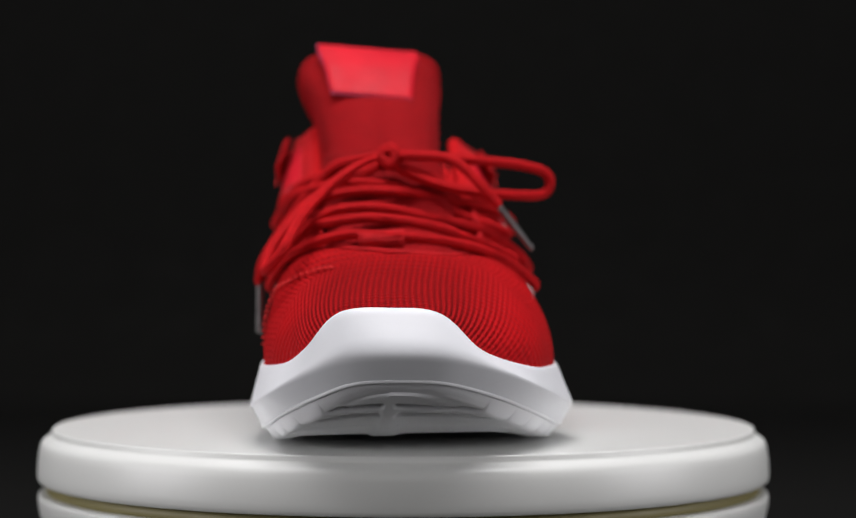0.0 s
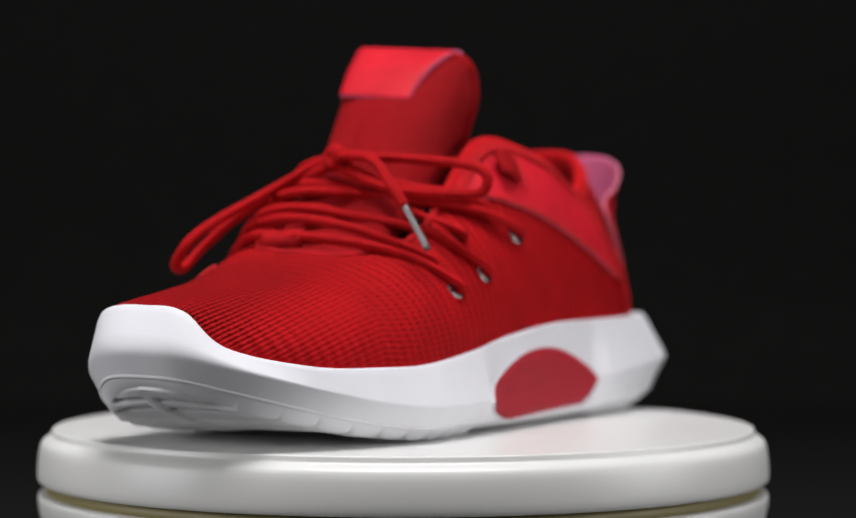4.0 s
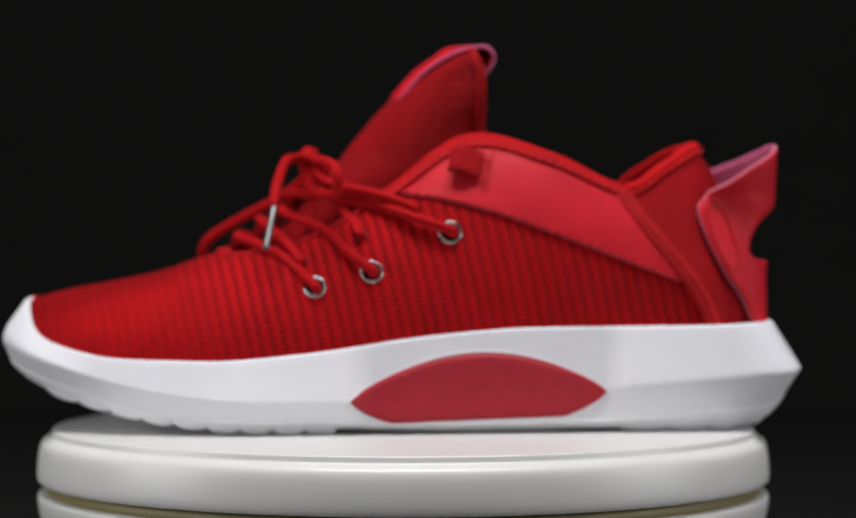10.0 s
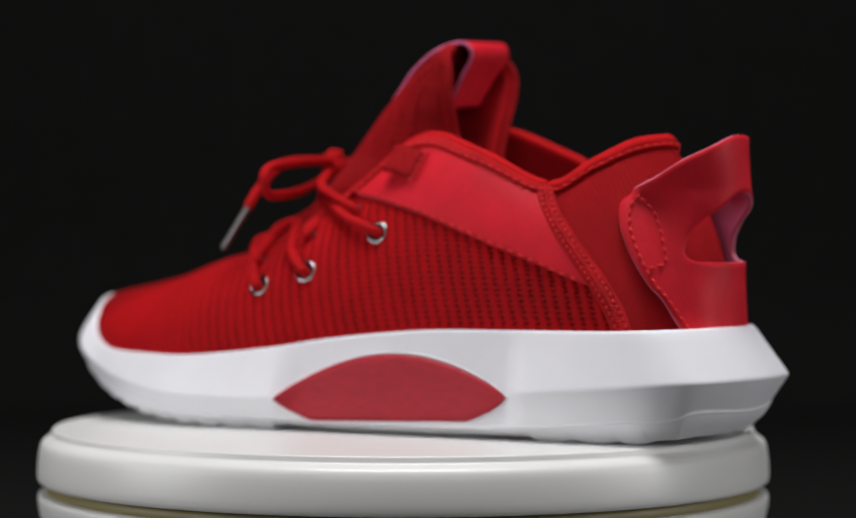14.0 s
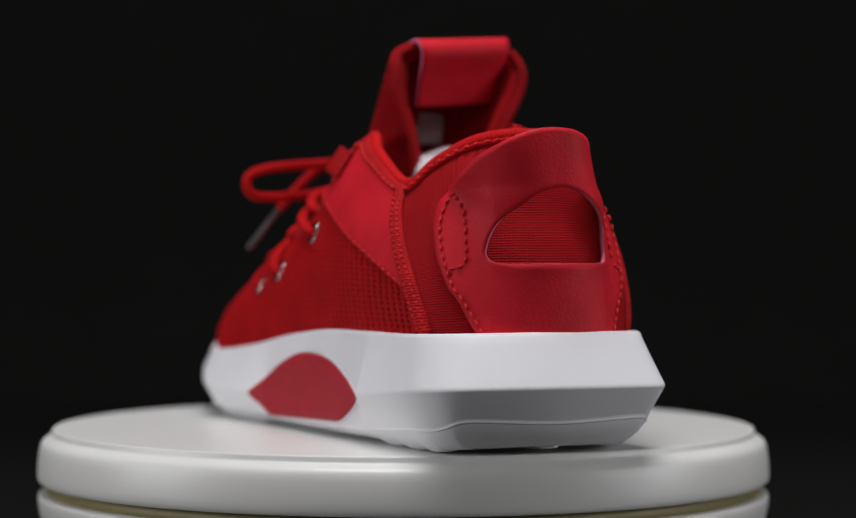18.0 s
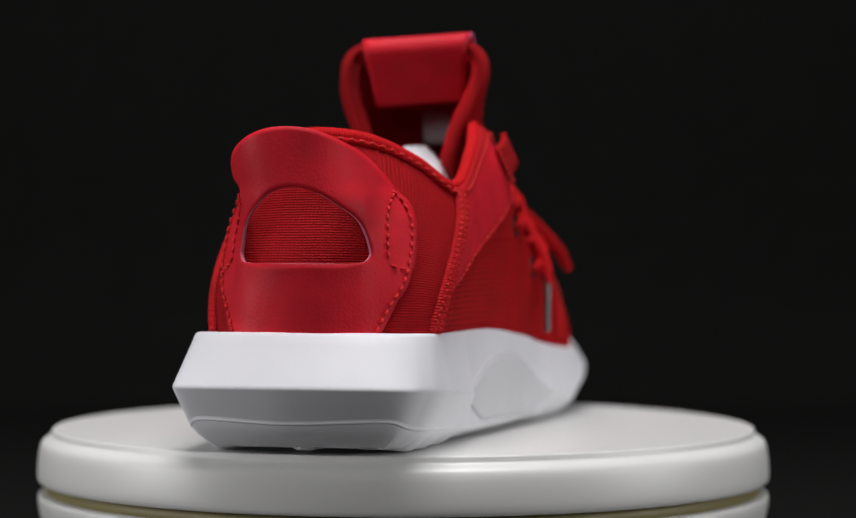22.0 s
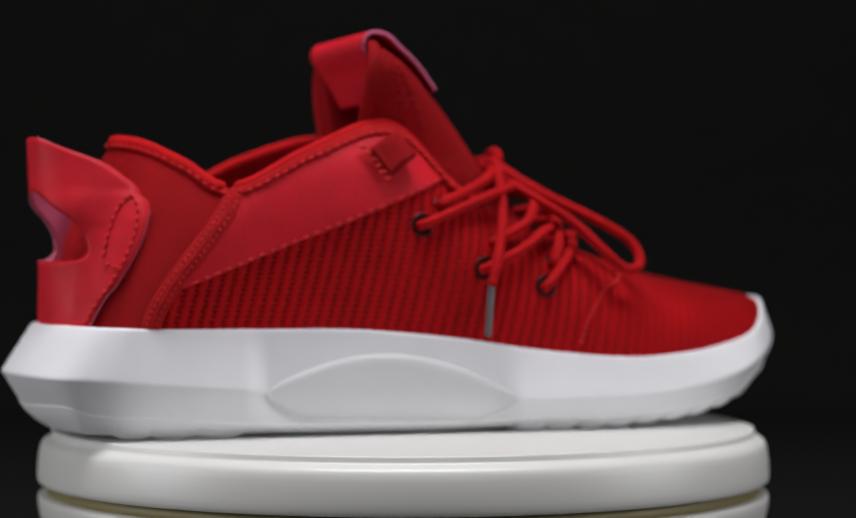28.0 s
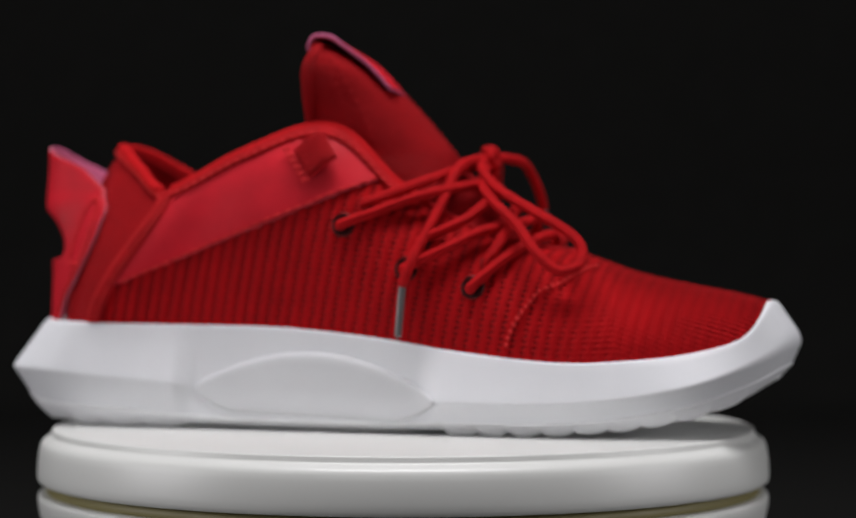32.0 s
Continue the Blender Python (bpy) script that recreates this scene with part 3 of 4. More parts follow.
def side_panel(side, material, label):
    """The lens-shaped inlay in the sole's flank, with a fine groove round it."""
    xs = np.linspace(.0225, -.0685, 60)
    f = np.linspace(0, 1, 60)
    hi = 0.0118 + 0.0030 * f + 0.0150 * np.sin(np.pi * np.clip(f, 0, 1)) ** 0.8
    turn = 0.16
    lo = 0.0118 + 0.0030 * f - 0.0078 * np.minimum(1, np.minimum(f, 1 - f) / turn) ** 0.7
    uu = np.linspace(5.5, 9.8, 300)
    ww = np.linspace(-0.02, 1, 90)
    S = np.stack([sole_point(side, uu, np.full(300, w)) for w in ww], 1)
    N = normals(S)
    if N[150, 40, 1] * side < 0:
        N = -N
    P = np.zeros((60, 13, 3))
    for i, x in enumerate(xs):
        for j in range(13):
            z = lo[i] + (hi[i] - lo[i]) * j / 12
            d = (S[:, :, 0] - x) ** 2 + (S[:, :, 2] - z) ** 2
            a, b = np.unravel_index(d.argmin(), d.shape)
            e = min(i, 59 - i) / 3, min(j, 12 - j)
            P[i, j] = (x, S[a, b, 1] + N[a, b, 1] * ((0.0008 if side > 0 else 0.00015) if min(e) >= 1 else (0.0004 if side > 0 else -0.0004)), z)
    for _ in range(3):
        P[1:-1, :, 1] = (P[:-2, :, 1] + 2 * P[1:-1, :, 1] + P[2:, :, 1]) / 4
    inlay = mesh_part("side_panel", grid_mesh("side_panel", P, away=core_of_shoe), material, SHOE, label, thick=0.0022, offset=0.0)
    ring = np.concatenate([P[:, 0], P[-1, 1:], P[-2::-1, -1], P[0, -2:0:-1]])
    if side < 0:
        ring = P[3:-3, -1][::-1]
    ring = ring[::3] + np.array([0, side * 0.0002, 0])
    c = ring.mean(0)
    mesh_part("panel_bead", grid_mesh("panel_bead", tube(c + (ring - c) * np.array([1.02, 1, 1.07 if side > 0 else 1.0]), 0.00045 if side > 0 else 0.00038, 200, 6, closed=side > 0), closed_u=side > 0, closed_v=True), EVA, inlay)


side_panel(1, PANEL, "red rubber inlay in the sole's flank")
side_panel(-1, PANEL_W, "light grey rubber inlay in the sole's flank")


def upper():
    v = np.linspace(0, 1, 60)
    seam = 10.0
    core = (-0.02, -0.002, 0.045)
    u = np.concatenate([np.linspace(0.03, 2, 110), np.linspace(2, 4, 110)[1:]])
    a, b = upper_grid(1, u, v), upper_grid(-1, u, v)
    whole = np.concatenate([a, b[:, -2::-1]], 1)
    flat, n, h = ribbed(whole)
    n *= np.sign(n[100, 60, 2])
    whole = flat + n * h * (0.60 * smooth(0.4, 1.0, u))[:, None, None]
    girth = np.linalg.norm(np.diff(whole[-1], axis=0)[:, 1:], axis=1)
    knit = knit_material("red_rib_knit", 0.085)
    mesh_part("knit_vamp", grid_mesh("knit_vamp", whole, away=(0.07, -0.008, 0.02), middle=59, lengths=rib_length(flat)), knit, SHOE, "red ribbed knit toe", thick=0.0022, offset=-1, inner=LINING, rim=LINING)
    for side in (1, -1):
        q = leaning(side, 4.0, seam_at, 420, v)
        start = -girth[:59].sum() if side > 0 else girth[59:].sum()
        flat, n, h = ribbed(q)
        n *= np.sign((n[200, 30, 1]) * side)
        q = flat + n * h * (0.60 + 0.40 * smooth(4.0, 5.2, np.linspace(4, seam, 420)))[:, None, None]
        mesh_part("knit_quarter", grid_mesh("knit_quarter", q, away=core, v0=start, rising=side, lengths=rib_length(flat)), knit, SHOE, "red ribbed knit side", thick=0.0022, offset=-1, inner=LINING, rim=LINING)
    # heel sock in one piece round the heel
    u2 = np.linspace(seam, LAST, 50)
    a, b = leaning(1, seam_at, LAST, 50, v), leaning(-1, seam_at, LAST, 50, v)
    mesh_part("heel_sock", grid_mesh("heel_sock", np.concatenate([a, b[-2::-1]]), away=(-0.08, 0.004, 0.06)), SOCK, SHOE, "red neoprene heel", thick=0.004, offset=-1, inner=LINING)
    # collar binding: a rolled edge over a sewn ribbon, and the gathered ribbon down the seam
    def ribbon(name, side, us, vs, lift, material, label="", rows=()):
        G = upper_grid(side, us, vs)
        N = np.nan_to_num(normals(G))
        N *= np.sign((N * (G - np.array([-0.05, -0.002, G[..., 2].mean()]))).sum())
        edge = np.ones(G.shape[:2])
        edge[:, 0] = edge[:, -1] = 0.2
        G = G + N * (lift * edge)[..., None]
        band = mesh_part(name, grid_mesh(name, G, away=core), material, SHOE, label, thick=0.0006)
        for k in rows:
            dashes(name + "_stitching", G[:, k] + N[:, k] * 0.0003, N[:, k], band, 0.0021, 0.0015, 0.00048)
        return G, N

    for side in (1, -1):
        top = upper_grid(side, np.linspace(6.6, seam, 40), np.array([1.0]))[:, 0]
        mesh_part("collar_binding", grid_mesh("collar_binding", tube(top[::3] + np.array([0, -side * 0.0006, 0.0002]), 0.0021, 90, 10), closed_v=True), BINDING, SHOE, "bright red rolled collar edge")
        ribbon("collar_ribbon", side, np.linspace(6.9, seam - 0.05, 80), np.linspace(0.91, 0.995, 7), 0.0016, WEB, "bright red ribbon along the collar", rows=(1,))
        G = leaning(side, lambda h: seam_at(h) - 0.17 - 0.05 * math.sin(math.pi * h), lambda h: seam_at(h) + 0.16 - 0.05 * math.sin(math.pi * h), 9, np.linspace(0.035, 0.985, 64)).transpose(1, 0, 2)
        N = np.nan_to_num(normals(G))
        N *= np.sign((N[..., 1] * side).mean())
        lift = 0.0015 + 0.0005 * np.cos(np.linspace(-1, 1, 9) * 2 * np.pi)
        lift[[0, -1]] = 0.0002
        G = G + N * lift[None, :, None]
        seam_band = mesh_part("seam_ribbon", grid_mesh("seam_ribbon", G, away=core), WEB, SHOE, "bright red gathered ribbon over the heel seam", thick=0.0006)
        for k in (2, 6):
            dashes("seam_stitching", G[:, k] + N[:, k] * 0.0002, N[:, k], seam_band, 0.0015, 0.0008, 0.00045)
        ribbon("heel_ribbon", side, np.linspace(seam + 0.05, LAST, 60), np.linspace(0.925, 0.99, 7), 0.0010, BINDING, "bright red band along the heel's rim", rows=(1,))
    rim = np.concatenate([upper_grid(1, u2, np.array([1.0]))[:, 0], upper_grid(-1, u2, np.array([1.0]))[-2::-1, 0]])
    mesh_part("heel_binding", grid_mesh("heel_binding", tube(rim[::4], 0.0024, 120, 10), closed_v=True), BINDING, SHOE, "bright red heel binding")


upper()


def saddle(side):
    """The leather overlay under the collar, with its lower edge sewn down."""
    if side > 0:
        low = lambda x: float(np.interp(x, [-.0955, -.0414, -.0300, -.0122, .0066], [.0537, .0740, .0779, .0824, .0853]))
    else:
        low = lambda x: 0.0894 + 0.388 * (x + 0.0017)
    vs = np.linspace(0.15, 0.95, 260)
    G = leaning(side, 7.0, lambda h: seam_at(h) - 0.15 - 0.05 * math.sin(math.pi * h), 70, vs)
    N = normals(G)
    if N[30, 100, 1] * side < 0:
        N = -N
    P, low_row, low_n = np.zeros((70, 16, 3)), [], []
    for i in range(70):
        gap = G[i, :, 2] - np.array([low(x) for x in G[i, :, 0]])
        j0 = int(np.argmin(np.where(gap >= 0, gap, 9))) if (gap >= 0).any() else 258
        for k in range(16):
            j = j0 + (259 - j0) * k / 15
            a = int(j)
            b, f = min(a + 1, 259), j - a
            q, n = G[i, a] * (1 - f) + G[i, b] * f, N[i, a]
            P[i, k] = q + n * 0.0003
        low_row.append(G[i, min(j0 + 5, 259)] + N[i, min(j0 + 5, 259)] * 0.0011)
        low_n.append(N[i, j0])
    overlay = mesh_part("leather_saddle", grid_mesh("leather_saddle", P, away=core_of_shoe), LEATH, SHOE, "red leather overlay under the collar", thick=0.0007, offset=1, rim=EDGE)
    dashes("saddle_stitching", np.array(low_row), np.array(low_n), overlay, 0.0026, 0.0016, 0.00042)
    # small folded tag sewn to the overlay
    x0, z0, lean, tall = (-.0212, .0945, 0.29, 0.0060) if side > 0 else (-.0230, .0977, 0.62, 0.0064)
    p, n, _ = on_upper(side, x0, z0)
    ez = np.cross(np.array([math.cos(lean), 0, math.sin(lean)]), n)
    ez *= np.sign(ez[2])
    ex = np.cross(ez, n)
    ex *= np.sign(ex[0])
    T = np.zeros((12, 6, 3))
    for i, a in enumerate(np.linspace(0, 1, 12)):
        for j in range(6):
            T[i, j] = p + n * (0.0017 + 0.0034 * math.sin(a * 2.0) ** 1.5) + ex * (0.0118 * a - 0.0056) + ez * (tall * (j / 2.5 - 1) * (1 - 0.05 * a))
    mesh_part("pull_tag", grid_mesh("pull_tag", T, away=core_of_shoe), SOCK, overlay, "small square red webbing tag", thick=0.0019)
    for off, turn in ((0.0072, 0), (0.0086, 1)):
        line = np.array([p + n * 0.0019 - ex * off + ez * (0.0088 * f + 0.0006 * turn) for f in np.linspace(-1, 1, 9)])
        dashes("tag_stitching", line, np.repeat(n[None], 9, 0), overlay, 0.0017, 0.0011, 0.0005)


saddle(1)
saddle(-1)


def tongue():
    """A tall padded tongue, bent round the instep, and its folded leather tab."""
    mid = spline([(.0680, -.0065, .0580), (.0470, -.006, .0700), (.030, -.007, .0885), (.0185, -.008, .1030), (.0070, -.009, .1165), (-.0040, -.0105, .1270), (-.0150, -.0115, .1350), (-.0240, -.012, .1385)], 60)
    k = np.linspace(0, 1, 60)
    half = np.interp(k, [0, .2, .45, .6, .8, .93, 1], [.025, .027, .0265, .0258, .0268, .0268, .0262])
    depth = np.interp(k, [0, .2, .34, .42, 1], [.003, .010, .032, .050, .050])
    depth = np.minimum(depth, np.maximum(mid[:, 0] + 0.0275, 0.003))
    P = np.zeros((60, 49, 3))
    for i in range(60):
        e = max(0.0, (k[i] - 0.74) / 0.26)
        a = np.linspace(-1, 1, 49) * (0.60 + 0.40 * math.sqrt(max(0.0, 1 - e * e)))
        bow = np.abs(a) ** 2.6
        P[i, :, 0] = mid[i, 0] - depth[i] * bow * (1 if i else 1)
        P[i, :, 1] = mid[i, 1] + half[i] * np.sin(a * 1.45) / math.sin(1.45) * (1 - np.interp(k[i], [0, .43, .5, .571, .65, 1], [.1, .40, .28, .13, .05, .05]) * np.abs(a) ** 5)
        P[i, :24, 1] = mid[i, 1] + (P[i, :24, 1] - mid[i, 1]) * (1 - 0.12 * smooth(.72, .93, k[i]))
        P[i, :, 2] = mid[i, 2] - 0.010 * bow * (1 - smooth(.3, .55, k[i])) - 0.0035 * bow * smooth(.7, 1, k[i])
    t = mesh_part("tongue", grid_mesh("tongue", P, away=(-0.03, -0.01, 0.09)), SOCK, SHOE, "tall red neoprene tongue", thick=0.0050, offset=-0.8, inner=LINING)

    def soften(c):
        """The path c resampled evenly and with its corners rounded."""
        s = np.concatenate([[0], np.cumsum(np.linalg.norm(np.diff(c, axis=0), axis=1))])
        q = np.stack([np.interp(np.linspace(0, s[-1], 60), s, c[:, m]) for m in range(3)], 1)
        for _ in range(6):
            q[1:-1] = (q[:-2] + 2 * q[1:-1] + q[2:]) / 4
        return q

    for j, step in ((0, 1), (48, -1)):
        edge = np.concatenate([P[22:, j], [P[59, j + m * step] for m in range(2, 14, 2)]])
        mesh_part("tongue_binding", grid_mesh("tongue_binding", tube(soften(edge), 0.0023, 160, 10), closed_v=True), SOCK, t, "red rolled tongue edge")
    N = normals(P)
    if N[40, 24, 0] < 0:
        N = -N
    seam = P[16:50, 24] + N[16:50, 24] * 0.0001
    for d in (-0.0012, 0.0012):
        dashes("tongue_seam", seam + np.array([0, d, 0]), N[16:50, 24], t, 0.0016, 0.0014, 0.0006, LINING)
    for j in (4, 6, 42, 44):
        dashes("tongue_stitching", P[26:57, j] + N[26:57, j] * 0.0003, N[26:57, j], t, 0.0020, 0.0016, 0.0005, LINING)
    # leather tab: up the front, over the top and down inside
    prof = spline([(.0015, .1215), (-.0080, .1315), (-.0175, .1376), (-.0245, .1407), (-.0305, .1407), (-.0325, .1360), (-.0275, .1285), (-.0215, .1180)], 50)
    w = np.linspace(-1, 1, 15)
    T = np.zeros((50, 15, 3))
    for i, f in enumerate(np.linspace(0, 1, 50)):
        hw = np.interp(f, [0, .3, .6, 1], [.0150, .0190, .0190, .0160])
        T[i, :, 0] = prof[i, 0] + 0.0012 + 0.0006 * smooth(0, .3, f) - 0.0026 * w * smooth(.2, .5, f) - 0.0012 * np.abs(w) ** 3 * (1 - smooth(.15, .4, f))
        T[i, :, 1] = -.0115 + w * hw
        T[i, :, 2] = prof[i, 1] - 0.0012 * w
    mesh_part("tongue_tab", grid_mesh("tongue_tab", T, away=(-0.02, -0.0115, 0.125)), LEATH, SHOE, "red leather tab folded over the tongue", thick=0.0014, offset=0, rim=SUEDE)
    # size label inside
    lab = np.zeros((6, 4, 3))
    for i in range(6):
        for j in range(4):
            lab[i, j] = (.0012 + .0030 * i / 5, -.0178 + .0105 * j / 3, .1172 - .0130 * i / 5)
    mesh_part("size_label", grid_mesh("size_label", lab), LABEL, t, "white woven label inside the tongue", thick=0.0006)


tongue()


def heel_tab():
    """Leather heel counter that stands off the heel as a pull loop, with a half-moon hole."""
    cy = 0.0040
    edge = [(0, .1043), (.0078, .1034), (.0150, .1002), (.0208, .0955), (.0243, .0890), (.0262, .0845), (.0290, .0805), (.0318, .0733), (.0324, .0625), (.0311, .0535), (.0291, .0492), (.0237, .0375), (.0120, .0372), (0, .0372)]
    moon = [(0, .0852), (.0062, .0840), (.0105, .0815), (.0138, .0788), (.0164, .0767), (.0185, .0738), (.0200, .0705), (.0210, .0670), (.0214, .0640), (.0200, .0618), (.0170, .0612), (.0130, .0611), (.0065, .0611), (0, .0611)]

    def place(dy, z):
        """A point of the tab at dy sideways from its middle and height z."""
        up = smooth(0.072, 0.084, z)
        back = -0.1352 - 0.0028 * smooth(0.055, 0.082, z)
        heights = [.039, .055, .065, .075, .086, .100]
        wide = np.where(np.asarray(dy) > 0, np.interp(z, heights, [.041, .036, .0328, .0300, .0255, .0280]), np.interp(z, heights, [.041, .036, .0328, .0300, .0249, .0235]))
        f = np.minimum(1.2, np.abs(dy) / wide) ** (2.2 + 0.9 * up)
        return np.stack([back + (-0.1100 - back) * f, cy + dy + 0.003 * smooth(0.075, 0.100, z) + 0.02 * np.maximum(dy, 0) * smooth(0.078, 0.095, z), z], -1)

    def whole(curve):
        return np.array(curve + [(-a, b) for a, b in curve[-2:0:-1]])

    n, m = 156, 13
    s = np.linspace(0, 26, n, endpoint=False)
    outer, inner = along(whole(edge), s, True), along(whole(moon), s, True)
    f = np.linspace(0, 1, m)[None, :, None]
    Q = inner[:, None] * (1 - f) + outer[:, None] * f
    P = place(Q[..., 0], Q[..., 1])
    sock = np.concatenate([upper_grid(q, np.linspace(9.5, LAST, 60), np.linspace(0, 1, 60)).reshape(-1, 3) for q in (1, -1)])
    axis = np.array([-0.075, cy])
    sa, sr = np.arctan2(*(sock[:, :2] - axis).T[::-1]), np.linalg.norm(sock[:, :2] - axis, axis=1)

    def need(q, lift):
        """How far q must move out to lie on the heel sock, as a factor."""
        d = q[:2] - axis
        a, r = math.atan2(d[1], d[0]), np.linalg.norm(d)
        off = np.abs((sa - a + np.pi) % (2 * np.pi) - np.pi) * r
        return (sr[np.argmin(off ** 2 + (sock[:, 2] - q[2]) ** 2)] + lift) / r

    K = np.array([[need(P[i, j], 0.0013) for j in range(m)] for i in range(n)])
    # below its free top the tab's front edge is sewn down on the sock
    sewn = 0.85 * smooth(0.019, 0.027, np.abs(Q[..., 0])) * (1 - smooth(0.080, 0.090, Q[..., 1]))
    K = np.where(K > 1, K, 1 + (K - 1) * sewn)
    least = np.where(sewn > 0.02, 0.8, 1.0)
    for _ in range(10):
        pad = np.pad(K, ((0, 0), (1, 1)), mode="edge")
        K = np.maximum(least, (4 * K + np.roll(K, 1, 0) + np.roll(K, -1, 0) + pad[:, :-2] + pad[:, 2:]) / 8)
    P[..., :2] = axis + (P[..., :2] - axis) * K[..., None]
    tab = mesh_part("heel_tab", grid_mesh("heel_tab", P, closed_u=True, away=(-0.08, 0.0045, 0.07)), LEATH, SHOE, "red leather heel pull tab with a half-moon hole", thick=0.0012, offset=0, rim=EDGE, inner=SUEDE)
    N = normals(P)
    N *= np.sign(((P - np.array([-0.08, cy, 0.07])) * N).sum(2, keepdims=True))

    def at(dy, z):
        d = (Q[..., 0] - dy) ** 2 + (Q[..., 1] - z) ** 2
        i, j = np.unravel_index(d.argmin(), d.shape)
        p = place(np.array(dy), np.array(z))
        p[:2] = axis + (p[:2] - axis) * K[i, j]
        return p + N[i, j] * 0.0008, N[i, j]

    for side in (1, -1):
        ways = [[(a * 0.955, b) for a, b in edge[5:12]], [(.0258, .0835), (.0254, .078), (.0254, .072), (.0257, .0645), (.0262, .0606)], [(.0262, .0606), (.0285, .0594), (.0308, .0588)]]
        for way in ways:
            got = [at(side * a, b) for a, b in spline(way, 10 * len(way))]
            dashes("heel_stitching", [g[0] for g in got], [g[1] for g in got], tab, 0.0022, 0.0010, 0.00046)


heel_tab()

# ---- laces ----
EYELETS = {1: [(.0347, .0520), (.0146, .0573), (-.0138, .0712)], -1: [(.0353, .0521), (.0115, .0585), (-.0119, .0739)]}


def ring_at(side, x, z, r=0.0036, bead=0.0007, bright=True):
    p, n, _ = on_upper(side, x, z)
    n = n / np.linalg.norm(n)
    a = np.cross(n, [0, 0, 1.0])
    a /= np.linalg.norm(a)
    b = np.cross(n, a)
    pts = [p - n * 0.0001 + r * (a * math.cos(q) + b * math.sin(q)) for q in np.linspace(0, 2 * np.pi, 12, endpoint=False)]
    ring = mesh_part("eyelet", grid_mesh("eyelet", tube(pts, bead, 48, 8, closed=True), closed_u=True, closed_v=True), STEEL if side > 0 and bright else DIM_STEEL, SHOE, "small polished steel eyelet" if side > 0 and bright else "small steel eyelet, coloured darker")
    # Dark disc on the skin stands in for the hole's shaded inside.
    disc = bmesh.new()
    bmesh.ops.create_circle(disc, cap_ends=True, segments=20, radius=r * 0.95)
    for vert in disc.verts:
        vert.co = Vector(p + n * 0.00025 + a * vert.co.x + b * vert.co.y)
    part("eyelet_shade_disc", disc, HOLE_SHADE, ring)
    return p, n


def lace(points, name="lace", radius=0.00185, label=""):
    p = np.array(points, float)
    return mesh_part(name, grid_mesh(name, tube(p, radius, 16 * len(p), 12), closed_v=True), LACE, SHOE, label)


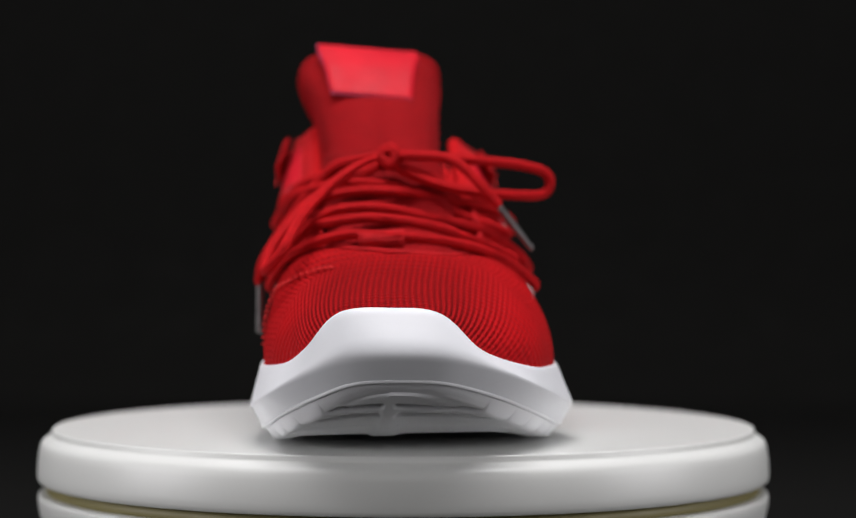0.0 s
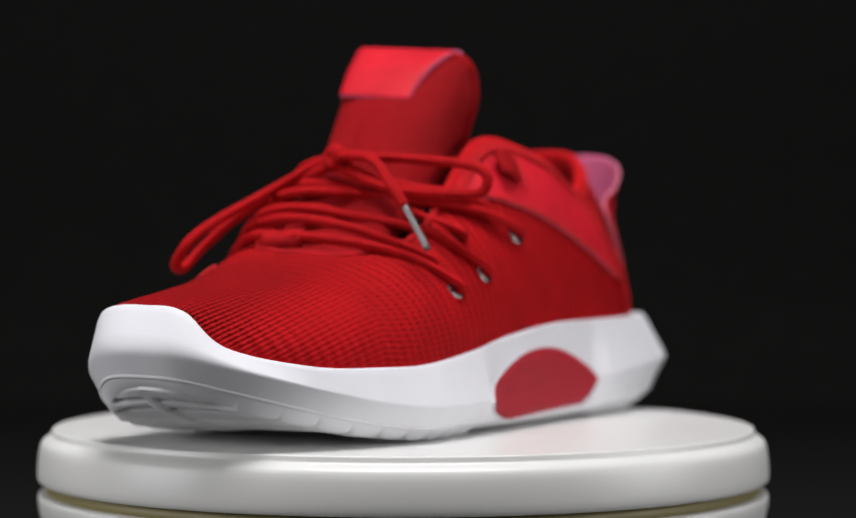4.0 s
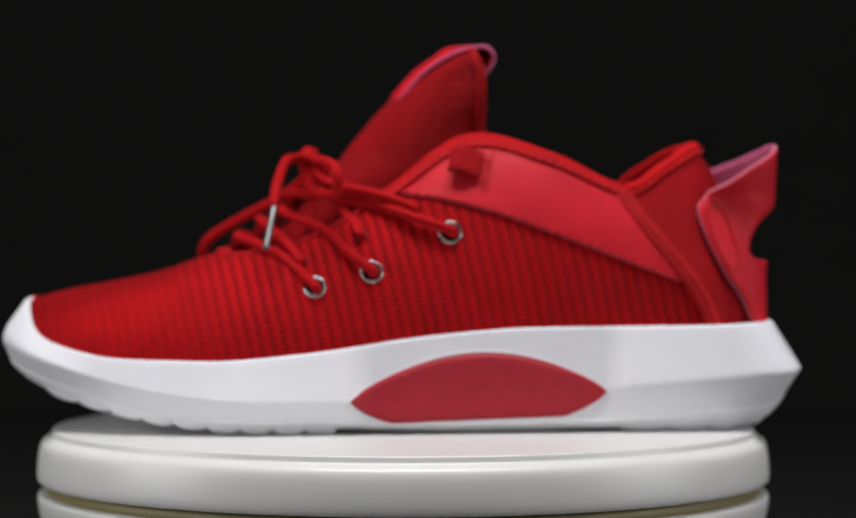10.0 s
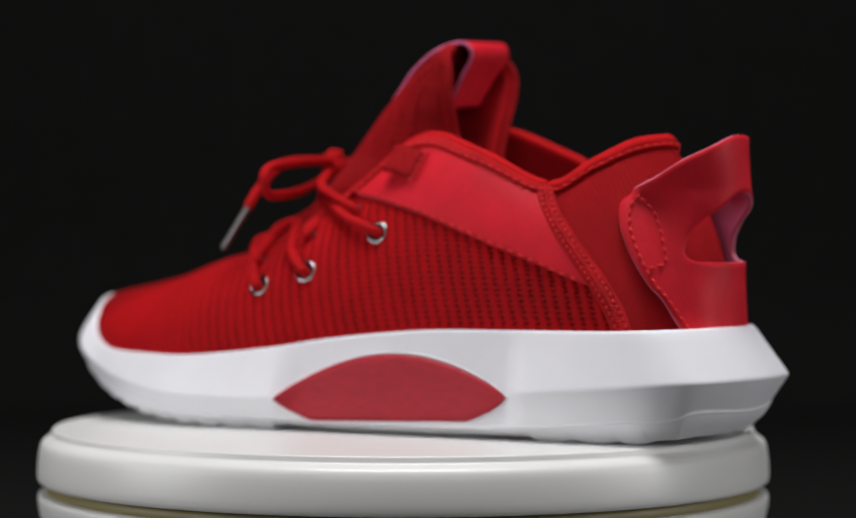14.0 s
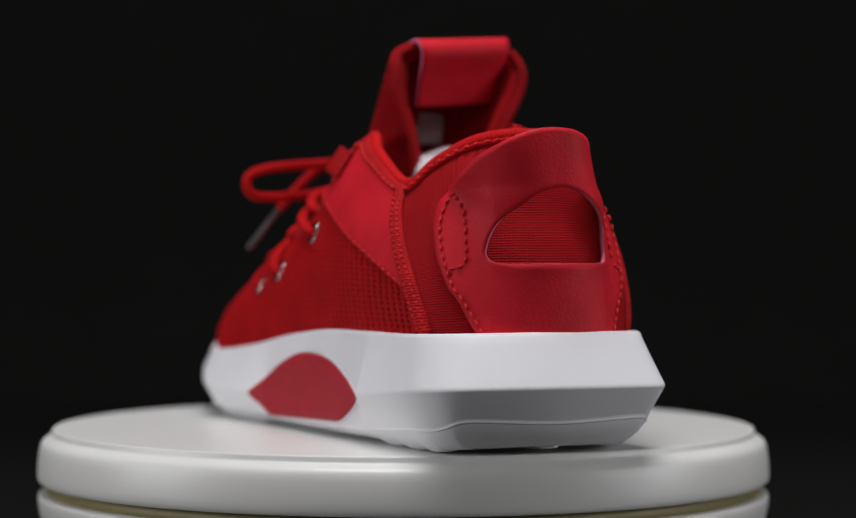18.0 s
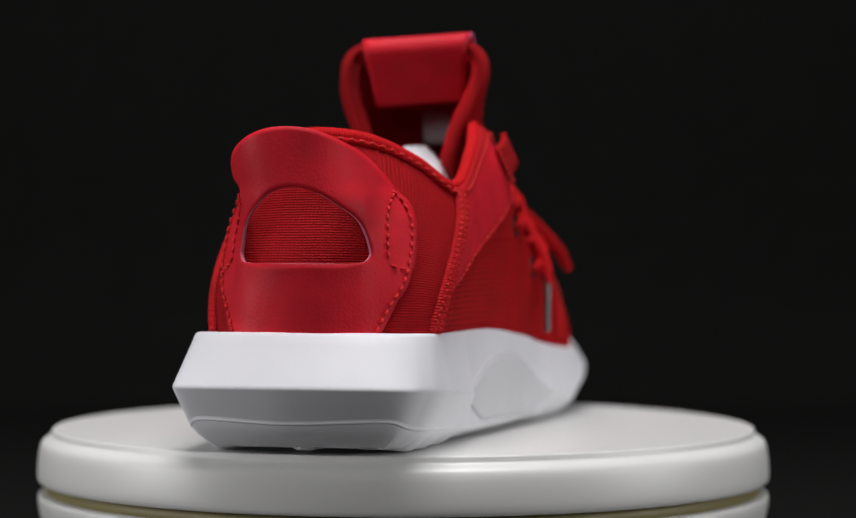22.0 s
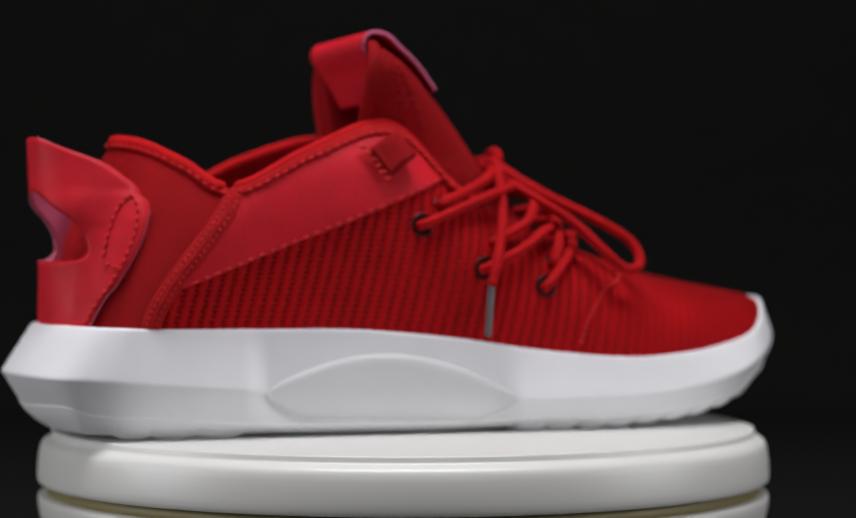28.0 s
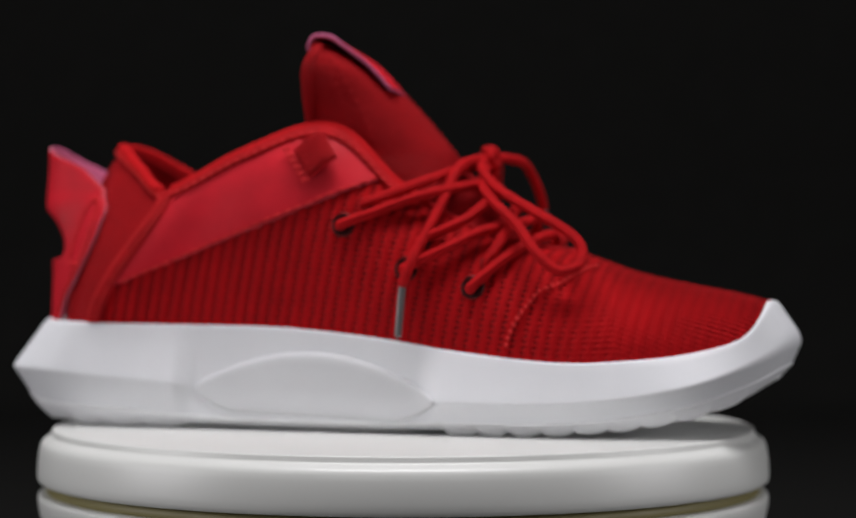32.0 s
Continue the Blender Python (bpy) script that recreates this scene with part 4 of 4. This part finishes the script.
def laces():
    eye = {}
    for side in (1, -1):
        for k, (x, z) in enumerate(EYELETS[side]):
            eye[side, k] = ring_at(side, x, z)
    for side, k, x, z in ((1, 5, -.0007, .0792), (-1, 5, -.004, .0812), (-1, 4, .017, .0680), (-1, 3, .040, .0605), (1, 3, .0392, .0605), (1, 4, .0180, .0700)):
        eye[side, k] = ring_at(side, x, z, 0.0021, 0.0006, False)
    start = lambda s, k: (eye[s, k][0] - eye[s, k][1] * 0.003, eye[s, k][0] + eye[s, k][1] * 0.0020)
    knot = np.array([0.0328, -0.0070, 0.0985])
    # crossing runs over the throat, each from a left hole to a right one; the last two end in the knot
    runs = [((1, 0), [(.0445, .0320, .0618), (.0535, .0175, .0668), (.0600, .0020, .0692), (.0605, -.0120, .0700), (.0570, -.0270, .0700), (.0470, -.0430, .0632)], (-1, 0)),
            ((1, 3), [(.0445, .0225, .0680), (.0500, .0060, .0735), (.0525, -.0140, .0762), (.0490, -.0300, .0745), (.0370, -.0420, .0715), (.0255, -.0490, .0655)], (-1, 1)),
            ((1, 1), [(.0230, .0395, .0645), (.0305, .0260, .0722), (.0400, .0060, .0765), (.0455, -.0120, .0800), (.0465, -.0290, .0785), (.0450, -.0395, .0705)], (-1, 3)),
            ((1, 4), [(.0215, .0200, .0775), (.0280, .0040, .0850), (.0345, -.0100, .0885), (.0330, -.0250, .0885), (.0180, -.0395, .0850), (.0010, -.0445, .0790)], (-1, 2)),
            ((1, 2), [(-.0010, .0400, .0765), (.0100, .0310, .0805), (.0235, .0160, .0830), (.0365, -.0020, .0855), (.0395, -.0180, .0860), (.0390, -.0300, .0835), (.0310, -.0420, .0755)], (-1, 4)),
            ((1, 5), [(.0120, .0300, .0850), (.0265, .0140, .0885), (.0330, .0000, .0935)], None),
            ((-1, 5), [(.0060, -.0410, .0855), (.0180, -.0340, .0905), (.0275, -.0200, .0945)], None)]
    for a, way, b in runs:
        a0, a1 = start(*a)
        tail = [knot + np.array([-.001, .0, -.003]), knot] if b is None else list(start(*b))[::-1]
        lace([a0, a1] + way + tail)
    # knot
    lace([knot + np.array(v) for v in ((-.003, .002, -.003), (.0010, .0030, .0), (.0020, .0, .0028), (.0020, -.0028, .0), (.0030, .0, -.0030), (.0034, .0018, .0), (.0022, .0, .0026), (-.0010, -.0020, .0020))], radius=0.0021, name="lace_knot")
    # loop over the shoe's right side
    lace([knot, (.0330, -.0180, .0948), (.0385, -.0275, .0888), (.0465, -.0335, .0834), (.0590, -.0395, .0766), (.0695, -.0435, .0702), (.0735, -.0465, .0648), (.0722, -.0505, .0595), (.0655, -.0522, .0582), (.0578, -.0505, .0645), (.0500, -.0435, .0740), (.0405, -.0360, .0820), (.0345, -.0250, .0885), knot + np.array([.001, -.003, -.003])], "lace_loop")
    # loop over the shoe's left side
    lace([knot, (.034, .006, .0985), (.032, .024, .0972), (.029, .0410, .0955), (.0275, .0495, .0930), (.0270, .0515, .0890), (.0275, .0480, .0850), (.031, .034, .0850), (.034, .016, .0870), (.034, .0, .0920), knot + np.array([.002, .001, -.003])], "lace_loop")
    # loose ends with metal tips
    end_left = lace([knot, (.040, .004, .0985), (.0440, .0150, .0965), (.0475, .0245, .0875), (.0485, .0308, .0800)], "lace_end")
    end_right = lace([knot, (.0300, -.0160, .0975), (.0260, -.0280, .0935), (.0212, -.0410, .0780), (.0145, -.0512, .0620), (.0118, -.0530, .0545), (.0115, -.0530, .0535)], "lace_end")
    for end, a, b in ((end_left, (.0484, .0303, .0806), (.0518, .0420, .0650)), (end_right, (.0113, -.0528, .0545), (.0097, -.0530, .0344))):
        a, b = np.array(a), np.array(b)
        pts = [a + (b - a) * f for f in np.linspace(0, 1, 6)]
        mesh_part("aglet", grid_mesh("aglet", tube(pts, 0.0013, 40, 12), closed_v=True), GUN, end, "slim metal lace tip")


laces()


def vamp_seams():
    """The throat's folded lip and the zigzag seam on the vamp."""
    edges = [upper_grid(side, np.linspace(7.0, 4.0, 40), np.array([1.0]))[:, 0] for side in (1, -1)]
    lip = np.concatenate([edges[0], edges[1][-2::-1]])[::5]
    mesh_part("throat_lip", grid_mesh("throat_lip", tube(lip, 0.0012, 200, 8), closed_v=True), WEB, SHOE, "red corded throat edge")
    # webbing loop that holds the first lace
    K = np.zeros((14, 8, 3))
    for i, a in enumerate(np.linspace(-1.1, 1.6, 14)):
        for j, f in enumerate(np.linspace(0, 1, 8)):
            K[i, j] = (.0590 + .0034 * math.cos(a), -.0200 + .0160 * f, .0683 + .0030 * math.sin(a) + .0006 * f)
    mesh_part("lace_keeper", grid_mesh("lace_keeper", K, away=(.0560, -.012, .068)), WEB, SHOE, "flat red webbing lace keeper", thick=0.0009)
    zig = [(.0474, .0306), (.0503, .0393), (.0552, .0461), (.0592, .0509), (.0651, .0528), (.0720, .0573), (.0780, .0586)]
    p, n = lay(-1, spline(zig, 40), 0.0008)
    dashes("vamp_stitching", p, n, SHOE, 0.0016, 0.0009, 0.0006, STITCH)


vamp_seams()

# ---- tissue stuffing ----
TISSUE = new("paper_stuffing")
tagged(TISSUE, "crumpled white tissue paper stuffed inside the shoe", "paper")


def tissue():
    bm = bmesh.new()
    bmesh.ops.create_icosphere(bm, subdivisions=5, radius=1.0)
    for v in bm.verts:
        q = v.co.copy()
        k = 1 + 0.10 * noise.noise(q * 2.3) + 0.05 * abs(noise.noise(q * 6)) + 0.03 * noise.noise(q * 13)
        v.co = Vector((-0.0175 + q.x * 0.0265 * k, -0.0075 + q.y * 0.0205 * k, 0.073 + q.z * 0.0285 * k))
    part("wad", bm, PAPER, TISSUE)


tissue()


def motions():
    """The plate and what stands on it turn at an even speed."""
    for thing in (SHOE, TISSUE, PLATE):
        walk(thing, [(float(t), pose(0, 0, 0, 0, 0, -85.5 - 8.9502 * t)) for t in range(33)])


motions()
